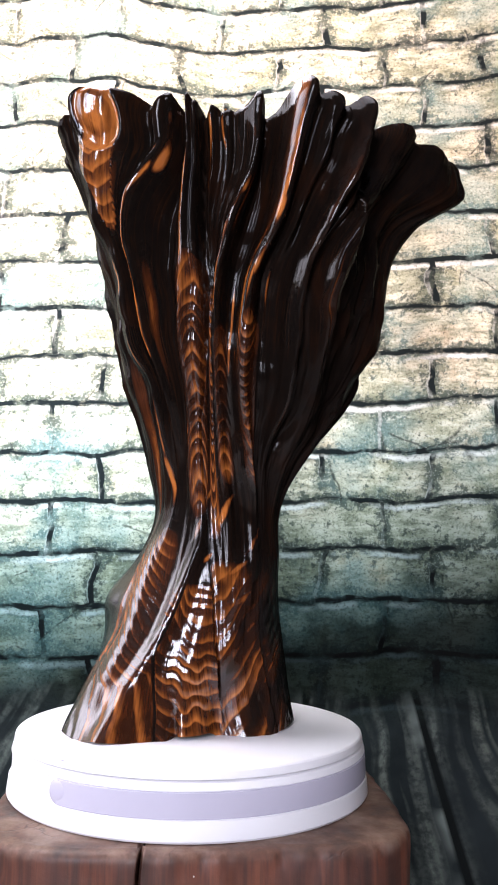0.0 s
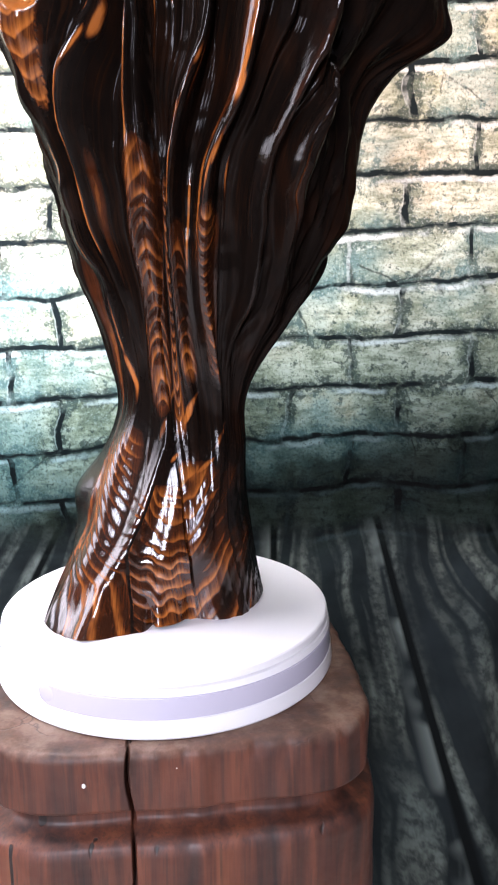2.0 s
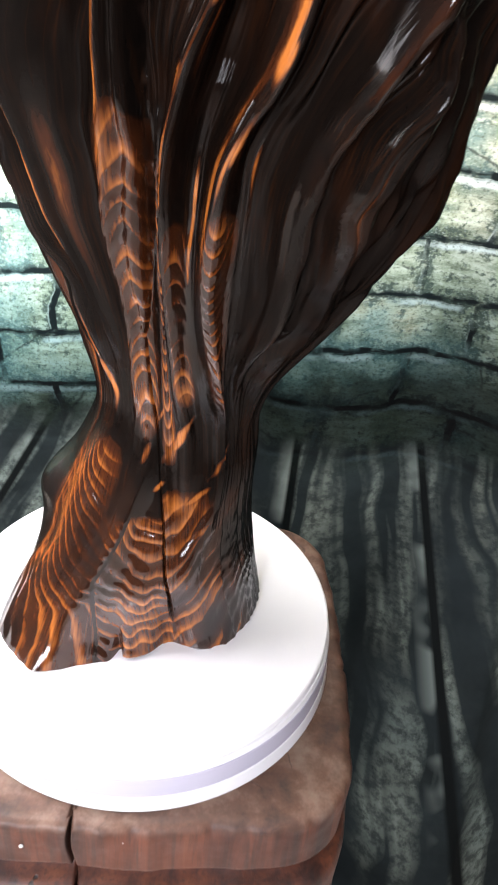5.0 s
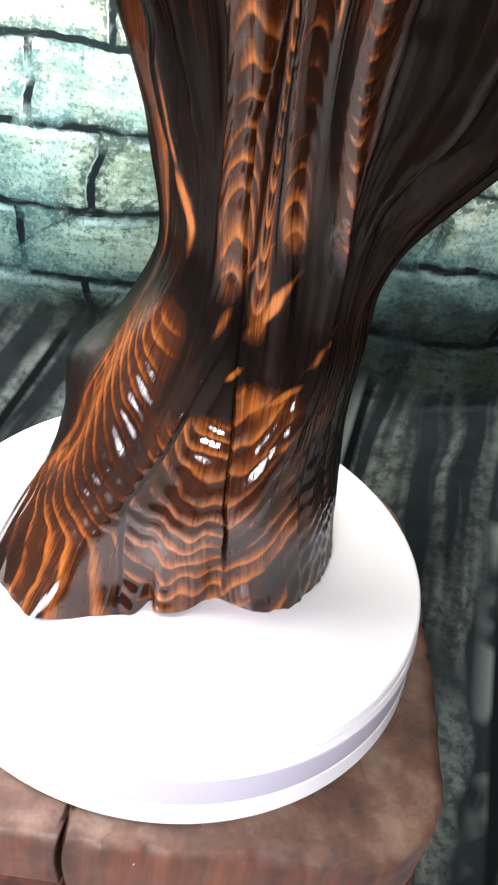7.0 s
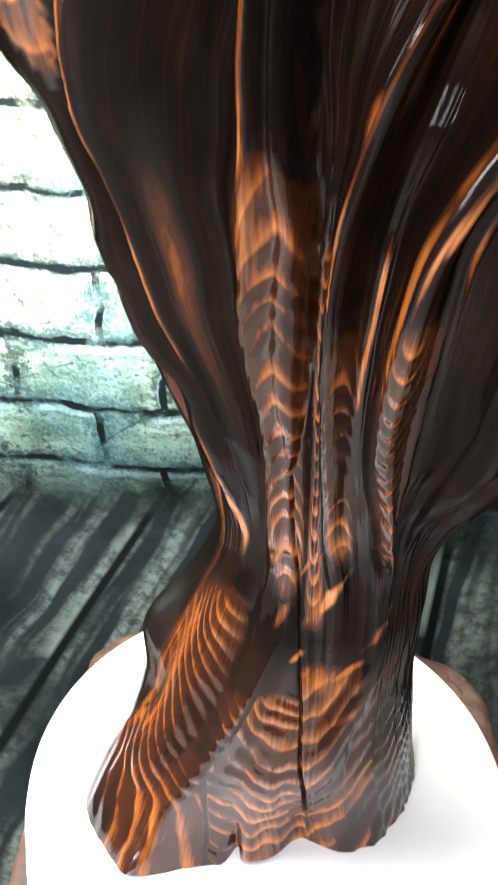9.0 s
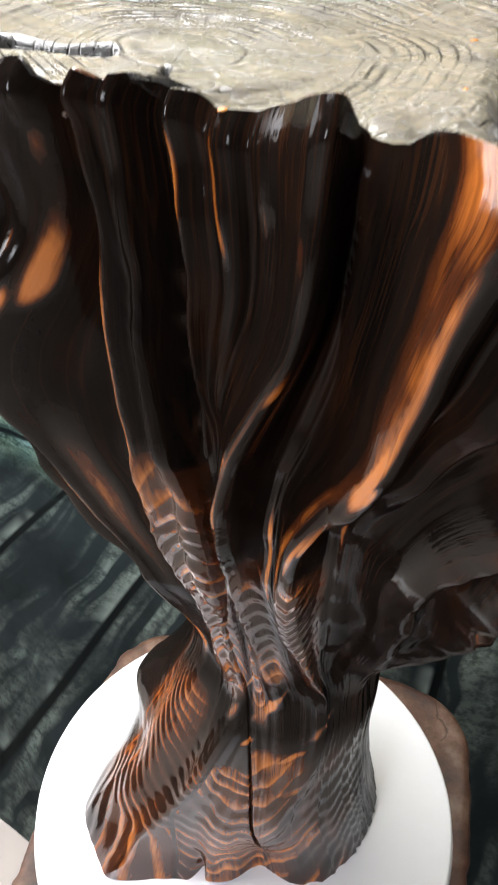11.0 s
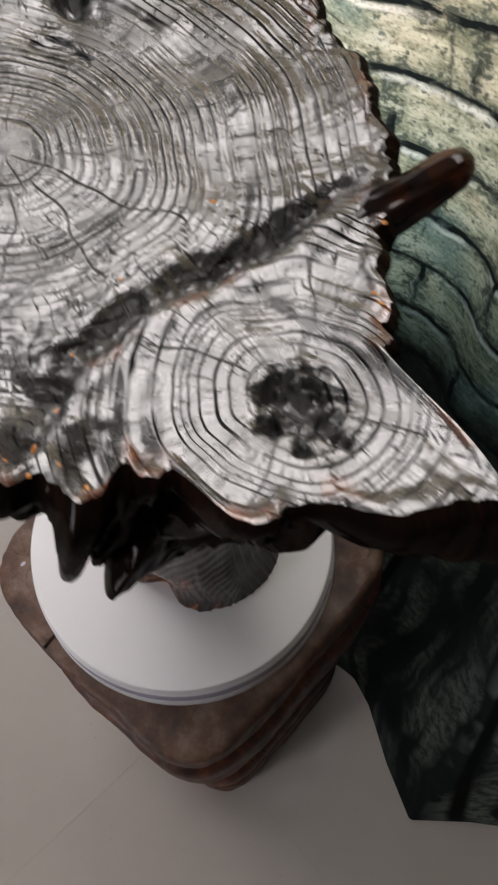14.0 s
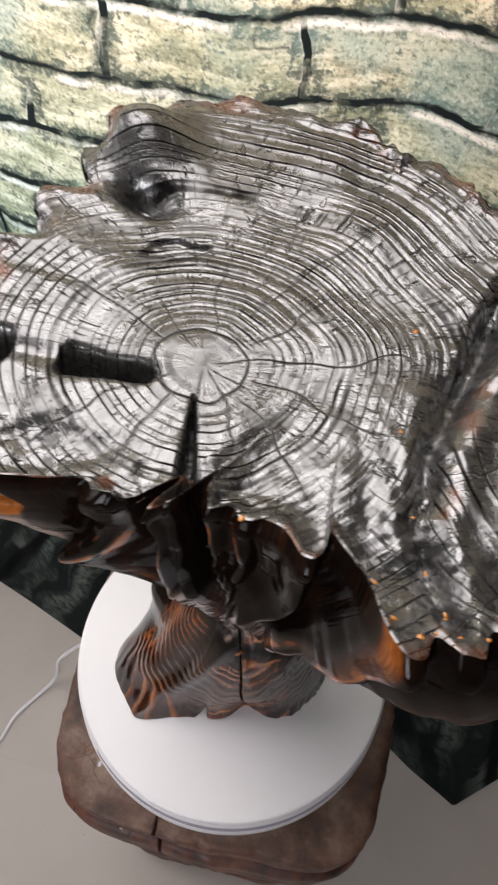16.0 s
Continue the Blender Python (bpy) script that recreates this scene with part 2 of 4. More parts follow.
    crack = n.math("MULTIPLY", crack, n.range(n.noise(uv, 22, 2), 0.52, 0.58))
    stone = n.mix(n.math("MULTIPLY", crack, 0.85), stone, (0.03, 0.035, 0.03))
    stone = n.mix(n.math("MULTIPLY", n.math("MAXIMUM", under, n.math("MULTIPLY", light_edge, 0.35)), n.range(n.noise(uv, 17, 3), 0.44, 0.56, 0.0, 0.9)), stone, (0.95, 0.92, 0.82))
    speck = n.noise(uv, 340, 4, 0.75)
    stone = n.mix(n.range(speck, 0.53, 0.62, 0.0, 0.65), stone, (0.10, 0.10, 0.07))
    stone = n.mix(n.range(speck, 0.45, 0.36, 0.0, 0.4), stone, (0.95, 0.90, 0.75))
    joint = n.math("MULTIPLY", mortar, n.range(n.noise(n.added(uv, (7, 2, 0)), 30, 3), 0.44, 0.56))
    joint = n.math("MAXIMUM", joint, n.math("MULTIPLY", bed, n.range(n.noise(n.added(uv, (2, 5, 0)), 26, 3), 0.36, 0.48)))
    stone = n.mix(joint, stone, (0.012, 0.016, 0.016))
    warmth = n.range(n.math("ADD", v, n.math("MULTIPLY", u, 0.30)), 0.26, 0.56)
    stone = n.mix(warmth, stone, n.mix(1.0, stone, (0.95, 0.82, 0.73), "MULTIPLY"))
    stone = n.mix(1.0, stone, (0.88, 0.88, 0.90), "MULTIPLY")
    # printed wall, black at its foot; the u slope paints window light, brighter left
    foot_and_light = n.range(n.math("ADD", n.math("MULTIPLY_ADD", u, -0.18, v), n.math("MULTIPLY", stain, 0.10)), 0.070, 0.29, 0.03, 1.0)
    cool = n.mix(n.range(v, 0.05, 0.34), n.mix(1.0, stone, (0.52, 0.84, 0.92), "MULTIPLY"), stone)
    wall = n.mix(1.0, cool, n.join(foot_and_light, foot_and_light, foot_and_light), "MULTIPLY")
    # floor boards in perspective
    board = n.attr("board")
    planks = n.math("MULTIPLY", board, 3.8)
    plank_id = n.math("FLOOR", planks)
    each = n.noise(n.join(n.math("MULTIPLY", plank_id, 3.7), 0.3), 1.0, 0)
    blot = n.noise(uv, 9, 4, 0.6)
    wander = n.math("MULTIPLY", n.noise(uv, 5, 2), 3.2)
    worn = n.noise(n.join(n.math("ADD", n.math("MULTIPLY", board, 4.0), n.math("MULTIPLY", plank_id, 5.0)), n.math("MULTIPLY", v, 4.0)), 1.5, 2, 0.55)
    grain = n.noise(n.join(n.math("ADD", n.math("MULTIPLY", board, 24.0), wander), n.math("MULTIPLY", v, 2.2)), 1.0, 2, 0.55)
    pale = n.math("MULTIPLY", n.range(n.math("ADD", worn, n.math("MULTIPLY", each, 0.25)), 0.46, 0.74), n.math("MULTIPLY", n.range(grain, 0.46, 0.60, 0.03, 1.0), n.range(n.noise(uv, 75, 4, 0.7), 0.40, 0.58, 0.25, 1.0)))
    plank = n.mix(n.range(blot, 0.3, 0.7), (0.004, 0.0058, 0.0062), (0.014, 0.019, 0.020))
    plank = n.mix(pale, plank, n.mix(n.noise(uv, 5, 2), (0.050, 0.080, 0.084), (0.17, 0.185, 0.145)))
    off = n.math("SUBTRACT", n.math("FRACT", planks), 0.5)
    edge = n.math("MULTIPLY", n.range(off, 0.36, 0.45), n.range(n.noise(uv, 14, 2), 0.48, 0.60, 0.0, 0.6))
    plank = n.mix(edge, plank, (0.16, 0.19, 0.17))
    joint = n.range(n.math("ABSOLUTE", off), 0.455, 0.48)
    plank = n.mix(joint, plank, (0.002, 0.003, 0.003))
    top = n.range(n.math("ADD", v, n.math("MULTIPLY", blot, 0.06)), -0.02, 0.03)
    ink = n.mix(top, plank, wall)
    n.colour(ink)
    # thin polyester lets the window behind shine through
    back = n.t.nodes.new("ShaderNodeBsdfTranslucent")
    n.put(back.inputs[0], ink)
    both = n.t.nodes.new("ShaderNodeMixShader")
    both.inputs[0].default_value = 0.35
    n.t.links.new(n.b.outputs[0], both.inputs[1])
    n.t.links.new(back.outputs[0], both.inputs[2])
    n.t.links.new(both.outputs[0], n.t.nodes["Material Output"].inputs[0])
    weave = n.noise(uv, 900, 1)
    n.normal(n.relief(weave, 0.06, 0.0004))
    return m


def stool_wood():
    """Red-brown hardwood with dark streaks along its upright grain and small checks."""
    m = material("stool_wood", rough=0.5, coat=0.08, coat_rough=0.35)
    n = Nodes(m)
    co = n.coords()
    grain = n.noise(n.scaled(co, (1, 1, 0.06)), 85, 4, 0.6, 0.4)
    broad = n.noise(n.scaled(co, (1, 1, 0.15)), 22, 3)
    fine = n.noise(n.scaled(co, (1, 1, 0.04)), 420, 3)
    c = n.ramp(n.math("ADD", n.math("MULTIPLY", grain, 0.55), n.math("MULTIPLY", broad, 0.45)),
               (0.36, (0.018, 0.007, 0.005)), (0.46, (0.066, 0.020, 0.011)), (0.56, (0.130, 0.038, 0.018)), (0.68, (0.20, 0.072, 0.032)))
    c = n.mix(n.range(fine, 0.52, 0.7, 0, 0.6), c, (0.035, 0.016, 0.011))
    c = n.mix(n.math("MULTIPLY", n.attr("top"), 0.8), c, n.ramp(n.noise(co, 26, 5, 0.65), (0.36, (0.035, 0.020, 0.014)), (0.48, (0.10, 0.050, 0.030)), (0.56, (0.17, 0.105, 0.072)), (0.68, (0.24, 0.17, 0.13))))
    split = n.range(n.noise(n.scaled(co, (1, 1, 0.02)), 60, 2), 0.665, 0.69)
    split = n.math("MULTIPLY", split, n.math("SUBTRACT", 1.0, n.attr("top")))
    vein = n.range(n.cells(n.added(co, n.scaled(n.noise(co, 30, 3, colour=True), (0.03, 0.03, 0.03))), 14, "DISTANCE_TO_EDGE"), 0.0, 0.012, 1.0, 0.0)
    vein = n.math("MULTIPLY", n.math("MULTIPLY", vein, n.attr("top")), n.range(n.noise(co, 16, 2), 0.48, 0.56))
    split = n.math("MAXIMUM", split, n.math("MULTIPLY", vein, 0.55))
    n.colour(n.mix(split, c, (0.012, 0.007, 0.005)))
    n.rough(n.range(n.noise(co, 60, 3), 0.3, 0.7, 0.46, 0.72))
    n.normal(n.relief(n.math("ADD", n.math("MULTIPLY", n.noise(co, 140, 4, 0.65), 0.9), n.math("ADD", grain, n.math("MULTIPLY", split, -2.0))), 0.35, 0.001))
    return m


def floor_tile():
    m = material("floor_tile", rough=0.35)
    n = Nodes(m)
    co = n.coords()
    c = n.mix(n.noise(co, 9, 4), (0.42, 0.375, 0.335), (0.51, 0.46, 0.415))
    c = n.mix(n.range(n.noise(co, 160, 2), 0.70, 0.76), c, (0.34, 0.29, 0.25))
    n.colour(c)
    n.rough(n.range(n.noise(co, 25, 3), 0.3, 0.7, 0.28, 0.45))
    n.normal(n.relief(n.noise(co, 60, 2), 0.05, 0.001))
    return m


def plain(name, colour, rough, amount=0.05, scale=40, coat=0.0):
    """Paint or plastic with a faint unevenness."""
    m = material(name, rough=rough, coat=coat)
    n = Nodes(m)
    co = n.coords()
    f = n.noise(co, scale, 3)
    n.colour(n.mix(f, tuple(c * (1 - amount) for c in colour), tuple(min(1, c * (1 + amount)) for c in colour)))
    n.normal(n.relief(n.noise(co, scale * 12, 2), 0.05, 0.0005))
    return m


WOOD, END_GRAIN, CLOTH, STOOL, TILE = charred_wood(), charred_end_grain(), printed_cloth(), stool_wood(), floor_tile()
WHITE_PLASTIC = plain("white_plastic", (0.88, 0.87, 0.89), 0.32, 0.015)
GREY_STRIP = plain("lavender_grey_strip", (0.52, 0.50, 0.60), 0.25, 0.02)
# unseen walls and ceiling, kept dark so the lacquer mirrors little of them
UNSEEN_WALL = plain("unseen_wall_grey", (0.055, 0.053, 0.052), 0.7, 0.05, 6)
UNSEEN_CEILING = plain("unseen_ceiling_grey", (0.11, 0.107, 0.105), 0.8, 0.04, 6)
CABLE = plain("white_cable_sheath", (0.82, 0.82, 0.82), 0.4, 0.02)
FRAME_PAINT = plain("white_window_paint", (0.80, 0.80, 0.78), 0.4, 0.03)
GROUT = plain("grey_grout", (0.40, 0.36, 0.335), 0.8, 0.1)
PAINT_DOT = plain("white_paint_dot", (0.85, 0.83, 0.80), 0.5, 0.02)
DARK_GAP = plain("dark_gap", (0.02, 0.018, 0.016), 0.8, 0.1)
AMBER = plain("amber_resin_bead", (0.45, 0.16, 0.02), 0.25, 0.2, 300, 0.5)
GLASS = material("window_glass", rough=0.0)
GLASS.node_tree.nodes["Principled BSDF"].inputs["Transmission Weight"].default_value = 1.0

# ---- building helpers ----
TZ = 0.62          # height of the reference level near the turntable's top


def mesh_object(name, mesh, mat, parent=None, label=""):
    if mat:
        mesh.materials.append(mat)
    ob = new(name, mesh)
    if parent:
        ob.parent = parent
    if label:
        ob["label"] = label
    return ob


def part(name, bm, mat, parent=None, label="", smooth=True):
    me = bpy.data.meshes.new(name)
    bm.to_mesh(me)
    bm.free()
    if smooth:
        me.shade_smooth()
    return mesh_object(name, me, mat, parent, label)


def grid_mesh(name, co, closed=False, attrs=None):
    """A quad sheet from an array rows x columns x 3; closed joins the last column to the first."""
    r, c = co.shape[:2]
    i = np.arange(r * c).reshape(r, c)
    nxt = np.roll(i, -1, 1) if closed else None
    a, b = (i[:-1], nxt[:-1]) if closed else (i[:-1, :-1], i[:-1, 1:])
    d, e = (i[1:], nxt[1:]) if closed else (i[1:, :-1], i[1:, 1:])
    quads = np.stack([a, b, e, d], -1).reshape(-1, 4)
    me = bpy.data.meshes.new(name)
    me.vertices.add(r * c)
    me.vertices.foreach_set("co", co.reshape(-1).astype(np.float32))
    me.loops.add(len(quads) * 4)
    me.loops.foreach_set("vertex_index", quads.reshape(-1).astype(np.int32))
    me.polygons.add(len(quads))
    me.polygons.foreach_set("loop_start", np.arange(0, len(quads) * 4, 4, dtype=np.int32))
    me.polygons.foreach_set("loop_total", np.full(len(quads), 4, dtype=np.int32))
    me.update(calc_edges=True)
    me.shade_smooth()
    for key, val in (attrs or {}).items():
        at = me.attributes.new(key, "FLOAT", "POINT")
        at.data.foreach_set("value", np.ascontiguousarray(np.broadcast_to(val, (r, c)).reshape(-1), dtype=np.float32))
    return me


def box(x0, y0, z0, x1, y1, z1, bevel=0.0):
    bm = bmesh.new()
    bmesh.ops.create_cube(bm, size=1, matrix=Matrix.LocRotScale(((x0 + x1) / 2, (y0 + y1) / 2, (z0 + z1) / 2), None, (x1 - x0, y1 - y0, z1 - z0)))
    if bevel:
        bmesh.ops.bevel(bm, geom=bm.edges[:], offset=bevel, segments=2, profile=0.7, affect="EDGES")
    return bm


def turned(profile, segments=160, a0=0.0, a1=2 * math.pi):
    """A ring of revolution from (radius, z) pairs."""
    full = abs(a1 - a0 - 2 * math.pi) < 1e-6
    ang = np.linspace(a0, a1, segments, endpoint=not full)
    p = np.array(profile)
    co = np.zeros((len(p), segments, 3))
    co[..., 0], co[..., 1] = p[:, :1] * np.cos(ang), p[:, :1] * np.sin(ang)
    co[..., 2] = p[:, 1:]
    me = grid_mesh("turned", co, full)
    me.set_sharp_from_angle(angle=radians(25))
    return me


def tube(points, radius, sides=10):
    """A round cable through points."""
    p = np.array(points, float)
    t = np.linspace(0, 1, len(p))
    s = np.linspace(0, 1, 80)
    path = np.stack([spline(t, p[:, k], s) for k in range(3)], 1)
    d = np.gradient(path, axis=0)
    d /= np.linalg.norm(d, axis=1, keepdims=True)
    side = np.cross(d, (0.3, 0.9, 0.2))
    side /= np.linalg.norm(side, axis=1, keepdims=True)
    up = np.cross(d, side)
    ang = np.linspace(0, 2 * math.pi, sides, endpoint=False)
    co = path[:, None] + radius * (np.cos(ang)[None, :, None] * side[:, None] + np.sin(ang)[None, :, None] * up[:, None])
    return grid_mesh("tube", co, True)


# ---- room ----
# the room is out of view, closed in to shape light and reflections
X0, X1, Y0, Y1, H = -1.25, 2.2, -2.5, 0.62, 2.3


def pierced(name, flat, at, a0, a1, b0, b1, hole, thick, mat, label, category):
    """A wall (flat 'x' or 'y': the way it runs) or ceiling (flat 'z') of four blocks round an opening."""
    bm = bmesh.new()
    h0, h1, k0, k1 = hole
    for p, q, r, t in ((a0, b0, h0, b1), (h1, b0, a1, b1), (h0, b0, h1, k0), (h0, k1, h1, b1)):
        b = {"x": (p, at, q, r, at + thick, t), "y": (at, p, q, at + thick, r, t), "z": (p, q, at, r, t, at + thick)}[flat]
        b = box(*b)
        me = bpy.data.meshes.new("tmp")
        b.to_mesh(me)
        b.free()
        bm.from_mesh(me)
    return tagged(part(name, bm, mat, smooth=False), label, category, kind="structure")


def window(name, m, w, h, label):
    """A white frame with a mullion and two panes, in its own opening."""
    root = tagged(new(name), label, name.split("_")[0], kind="structure")
    root.matrix_world = m
    for x0, z0, x1, z1 in ((-w / 2, -h / 2, w / 2, -h / 2 + 0.05), (-w / 2, h / 2 - 0.05, w / 2, h / 2), (-w / 2, -h / 2 + 0.05, -w / 2 + 0.05, h / 2 - 0.05),
                           (w / 2 - 0.05, -h / 2 + 0.05, w / 2, h / 2 - 0.05), (-0.025, -h / 2 + 0.05, 0.025, h / 2 - 0.05)):
        part("window_frame", box(x0, -0.03, z0, x1, 0.03, z1, 0.004), FRAME_PAINT, root, smooth=False)
    for s in (-1, 1):
        x0, x1 = sorted((s * 0.025, s * (w / 2 - 0.05)))
        pane = part("pane", box(x0, -0.003, -h / 2 + 0.05, x1, 0.003, h / 2 - 0.05), GLASS, root, smooth=False)
        pane.visible_shadow = False
    return root


pierced("wall_south", "x", Y0 - 0.15, X0, X1, 0.0, H, (-0.80, -0.10, 0.75, 2.05), 0.15, UNSEEN_WALL, "unseen dark grey wall with a window", "wall")
pierced("ceiling", "z", H, X0 - 0.15, X1 + 0.15, Y0 - 0.15, Y1 + 0.15, (-0.90, 0.30, -0.30, 0.60), 0.1, UNSEEN_CEILING, "unseen dark grey ceiling with an assumed roof light", "ceiling")
pierced("wall_west", "y", X0 - 0.15, Y0, Y1, 0.0, H, (-0.55, 0.35, 0.9, 1.9), 0.15, UNSEEN_WALL, "unseen dark grey wall with a window", "wall")
window("window_3", pose(X0 - 0.10, -0.10, 1.40, 0, 0, 90), 0.9, 1.0, "unseen white painted window with two clear panes")
pierced("wall_north", "x", Y1, X0, X1, 0.0, H, (-1.20, 0.10, 0.77, 2.27), 0.15, UNSEEN_WALL, "unseen dark grey wall with a window behind the cloth backdrop", "wall")
window("window_4", pose(-0.55, Y1 + 0.08, 1.52), 1.3, 1.5, "unseen white painted window with two clear panes")
tagged(part("wall_east", box(X1, Y0, 0, X1 + 0.15, Y1, H), UNSEEN_WALL, smooth=False), "unseen plain dark grey wall", "wall", kind="structure")
window("window_1", pose(-0.45, Y0 - 0.10, 1.40), 0.7, 1.3, "unseen white painted window with two clear panes")
# assumed roof light, out of view, round the lamp over the sawn top
window("window_2", pose(-0.30, 0.15, H + 0.06, 90), 1.2, 0.9, "unseen assumed roof light, white framed, with two clear panes")

# ---- sculpture ----
RIM = [0.155, 0.101, 0.092, 0.089, 0.093, 0.095, 0.094, 0.095, 0.100, 0.100, 0.112, 0.117, 0.125, 0.135, 0.141, 0.146, 0.132, 0.133,
       0.140, 0.149, 0.145, 0.148, 0.129, 0.107, 0.082, 0.076, 0.076, 0.073, 0.073, 0.093, 0.112, 0.116, 0.105, 0.113, 0.127, 0.143]
HEIGHTS = [0.004, 0.02, 0.06, 0.10, 0.13, 0.16, 0.20, 0.25, 0.30, 0.35, 0.39, 0.42, 0.450]
LEFT = [-0.079, -0.077, -0.069, -0.050, -0.043, -0.034, -0.040, -0.056, -0.066, -0.077, -0.086, -0.096, -0.115]
RIGHT = [0.077, 0.074, 0.068, 0.064, 0.064, 0.063, 0.079, 0.118, 0.138, 0.153, 0.170, 0.200, 0.220]
FRONT = [-0.052, -0.046, -0.044, -0.034, -0.024, -0.018, -0.024, -0.036, -0.047, -0.056, -0.060, -0.060, -0.063]
BACK = [0.085, 0.080, 0.072, 0.070, 0.070, 0.068, 0.072, 0.085, 0.100, 0.112, 0.120, 0.126, 0.128]
PITH, PITH_RIGHT = (-0.0135, 0.0005), (0.1315, 0.0075)
LEAN = 0.042       # the whole trunk leans forward, metres a metre


def rim_radius(th):
    a = np.arange(0, 361, 10)
    r = np.array(RIM + RIM[:1])
    d = np.degrees(th) % 360
    # the arm is cut away sharply behind its tip
    return np.interp(d, a, r) - 0.020 * bump(d, 5.0, 2.4)


def quadrant(th, left, right, front, back):
    """Radius of an oval made of four quarter ellipses."""
    c, s = np.cos(th), np.sin(th)
    a, b = np.where(c > 0, right, left), np.where(s > 0, back, front)
    return 1 / np.sqrt((c / a) ** 2 + (s / b) ** 2)


rng = np.random.default_rng(7)
# ribs: grain line, half width, height, and the level above which they stand out
RIBS = [(203, 6.0, 0.30, 0.20), (221, 6.0, 0.95, 0.20), (232, 3.2, 1.0, 0.22), (242, 3.2, 0.95, 0.16), (247, 3.0, 0.75, 0.14), (254, 2.4, 0.40, 0.37), (259, 2.6, 0.40, 0.36),
        (263, 2.6, 0.45, 0.14), (268.5, 4.4, 1.05, 0.14), (288, 4.6, 1.15, 0.14), (297, 3.0, 0.4, 0.36), (308.5, 3.6, 0.75, 0.20), (318, 3.4, 0.40, 0.36), (331, 6.0, 0.85, 0.16), (348, 4.0, 0.3, 0.30),
        (360, 5.0, 0.65, 0.14)]
RIBS += [(d + rng.uniform(-2, 2), rng.uniform(3.2, 5.2), rng.uniform(0.4, 0.9), 0.14) for d in range(14, 190, 11)]
# the way of the main grain lines down the trunk: name of the line, then directions (degrees) at the levels
LEVELS = [0.0, 0.10, 0.16, 0.20, 0.24, 0.28, 0.32, 0.36, 0.40, 0.45]
WAYS = [(90, (70, 78, 84, 86, 88, 90, 90, 90, 90, 90)), (180, (150, 164, 170, 174, 176, 178, 180, 180, 180, 181)), (222, (228, 220, 220, 222, 221, 217, 219, 218, 220, 223)),
        (232, (240, 236, 231, 229, 226, 222, 224, 227, 235, 242)), (241, (252, 250, 248, 243, 237.5, 236, 239.5, 242, 245, 247)), (250, (298, 281, 264, 257, 249, 248, 249.5, 248.5, 249.5, 249.5)),
        (268, (306, 293, 281, 267, 256, 254, 256.5, 264, 275, 279)), (288, (320, 313, 309, 292, 274, 270, 273.5, 284, 288, 292.5)), (308, (335, 326, 321, 306, 301, 299, 297, 301, 308, 316)),
        (330, (346, 340, 334, 326, 318, 310, 304.5, 310, 325, 335)), (360, (360, 356, 351, 347, 347, 350, 355, 358, 360, 362))]


def ribs(deg, z=0.45):
    """Rounded ribs over the grain lines, 0 to about 1.5."""
    out = 0.0
    for d, w, h, low in RIBS:
        u = (deg - d + 180) % 360 - 180
        out = out + (h * step(low - 0.04, low + 0.03, z) * np.exp(-np.abs(u / w) ** 2.5)) ** 2
    return np.sqrt(out)


def unwind(deg, z):
    """Name of the grain line that passes at direction deg and height z."""
    lv = np.linspace(0.0, 0.45, 91)
    knots = np.stack([spline(LEVELS, way, lv) for _, way in WAYS], 1)
    knots = np.concatenate([knots[:, -2:] - 360, knots, knots[:, :1] + 360], 1)
    rim = np.array([d for d, _ in WAYS], float)
    rim = np.concatenate([rim[-2:] - 360, rim, rim[:1] + 360])
    dg = np.linspace(0, 360, 721)
    tab = np.stack([np.interp(dg, k, rim) for k in knots])
    for _ in range(3):
        tab[:, 1:-1] = (tab[:, :-2] + 2 * tab[:, 1:-1] + tab[:, 2:]) / 4
    i = np.clip(z / 0.45 * 90, 0, 89.999)
    j = np.clip(deg * 2, 0, 719.999)
    i0, j0 = i.astype(int), j.astype(int)
    p, q = i - i0, j - j0
    return (tab[i0, j0] * (1 - p) + tab[i0 + 1, j0] * p) * (1 - q) + (tab[i0, j0 + 1] * (1 - p) + tab[i0 + 1, j0 + 1] * p) * q


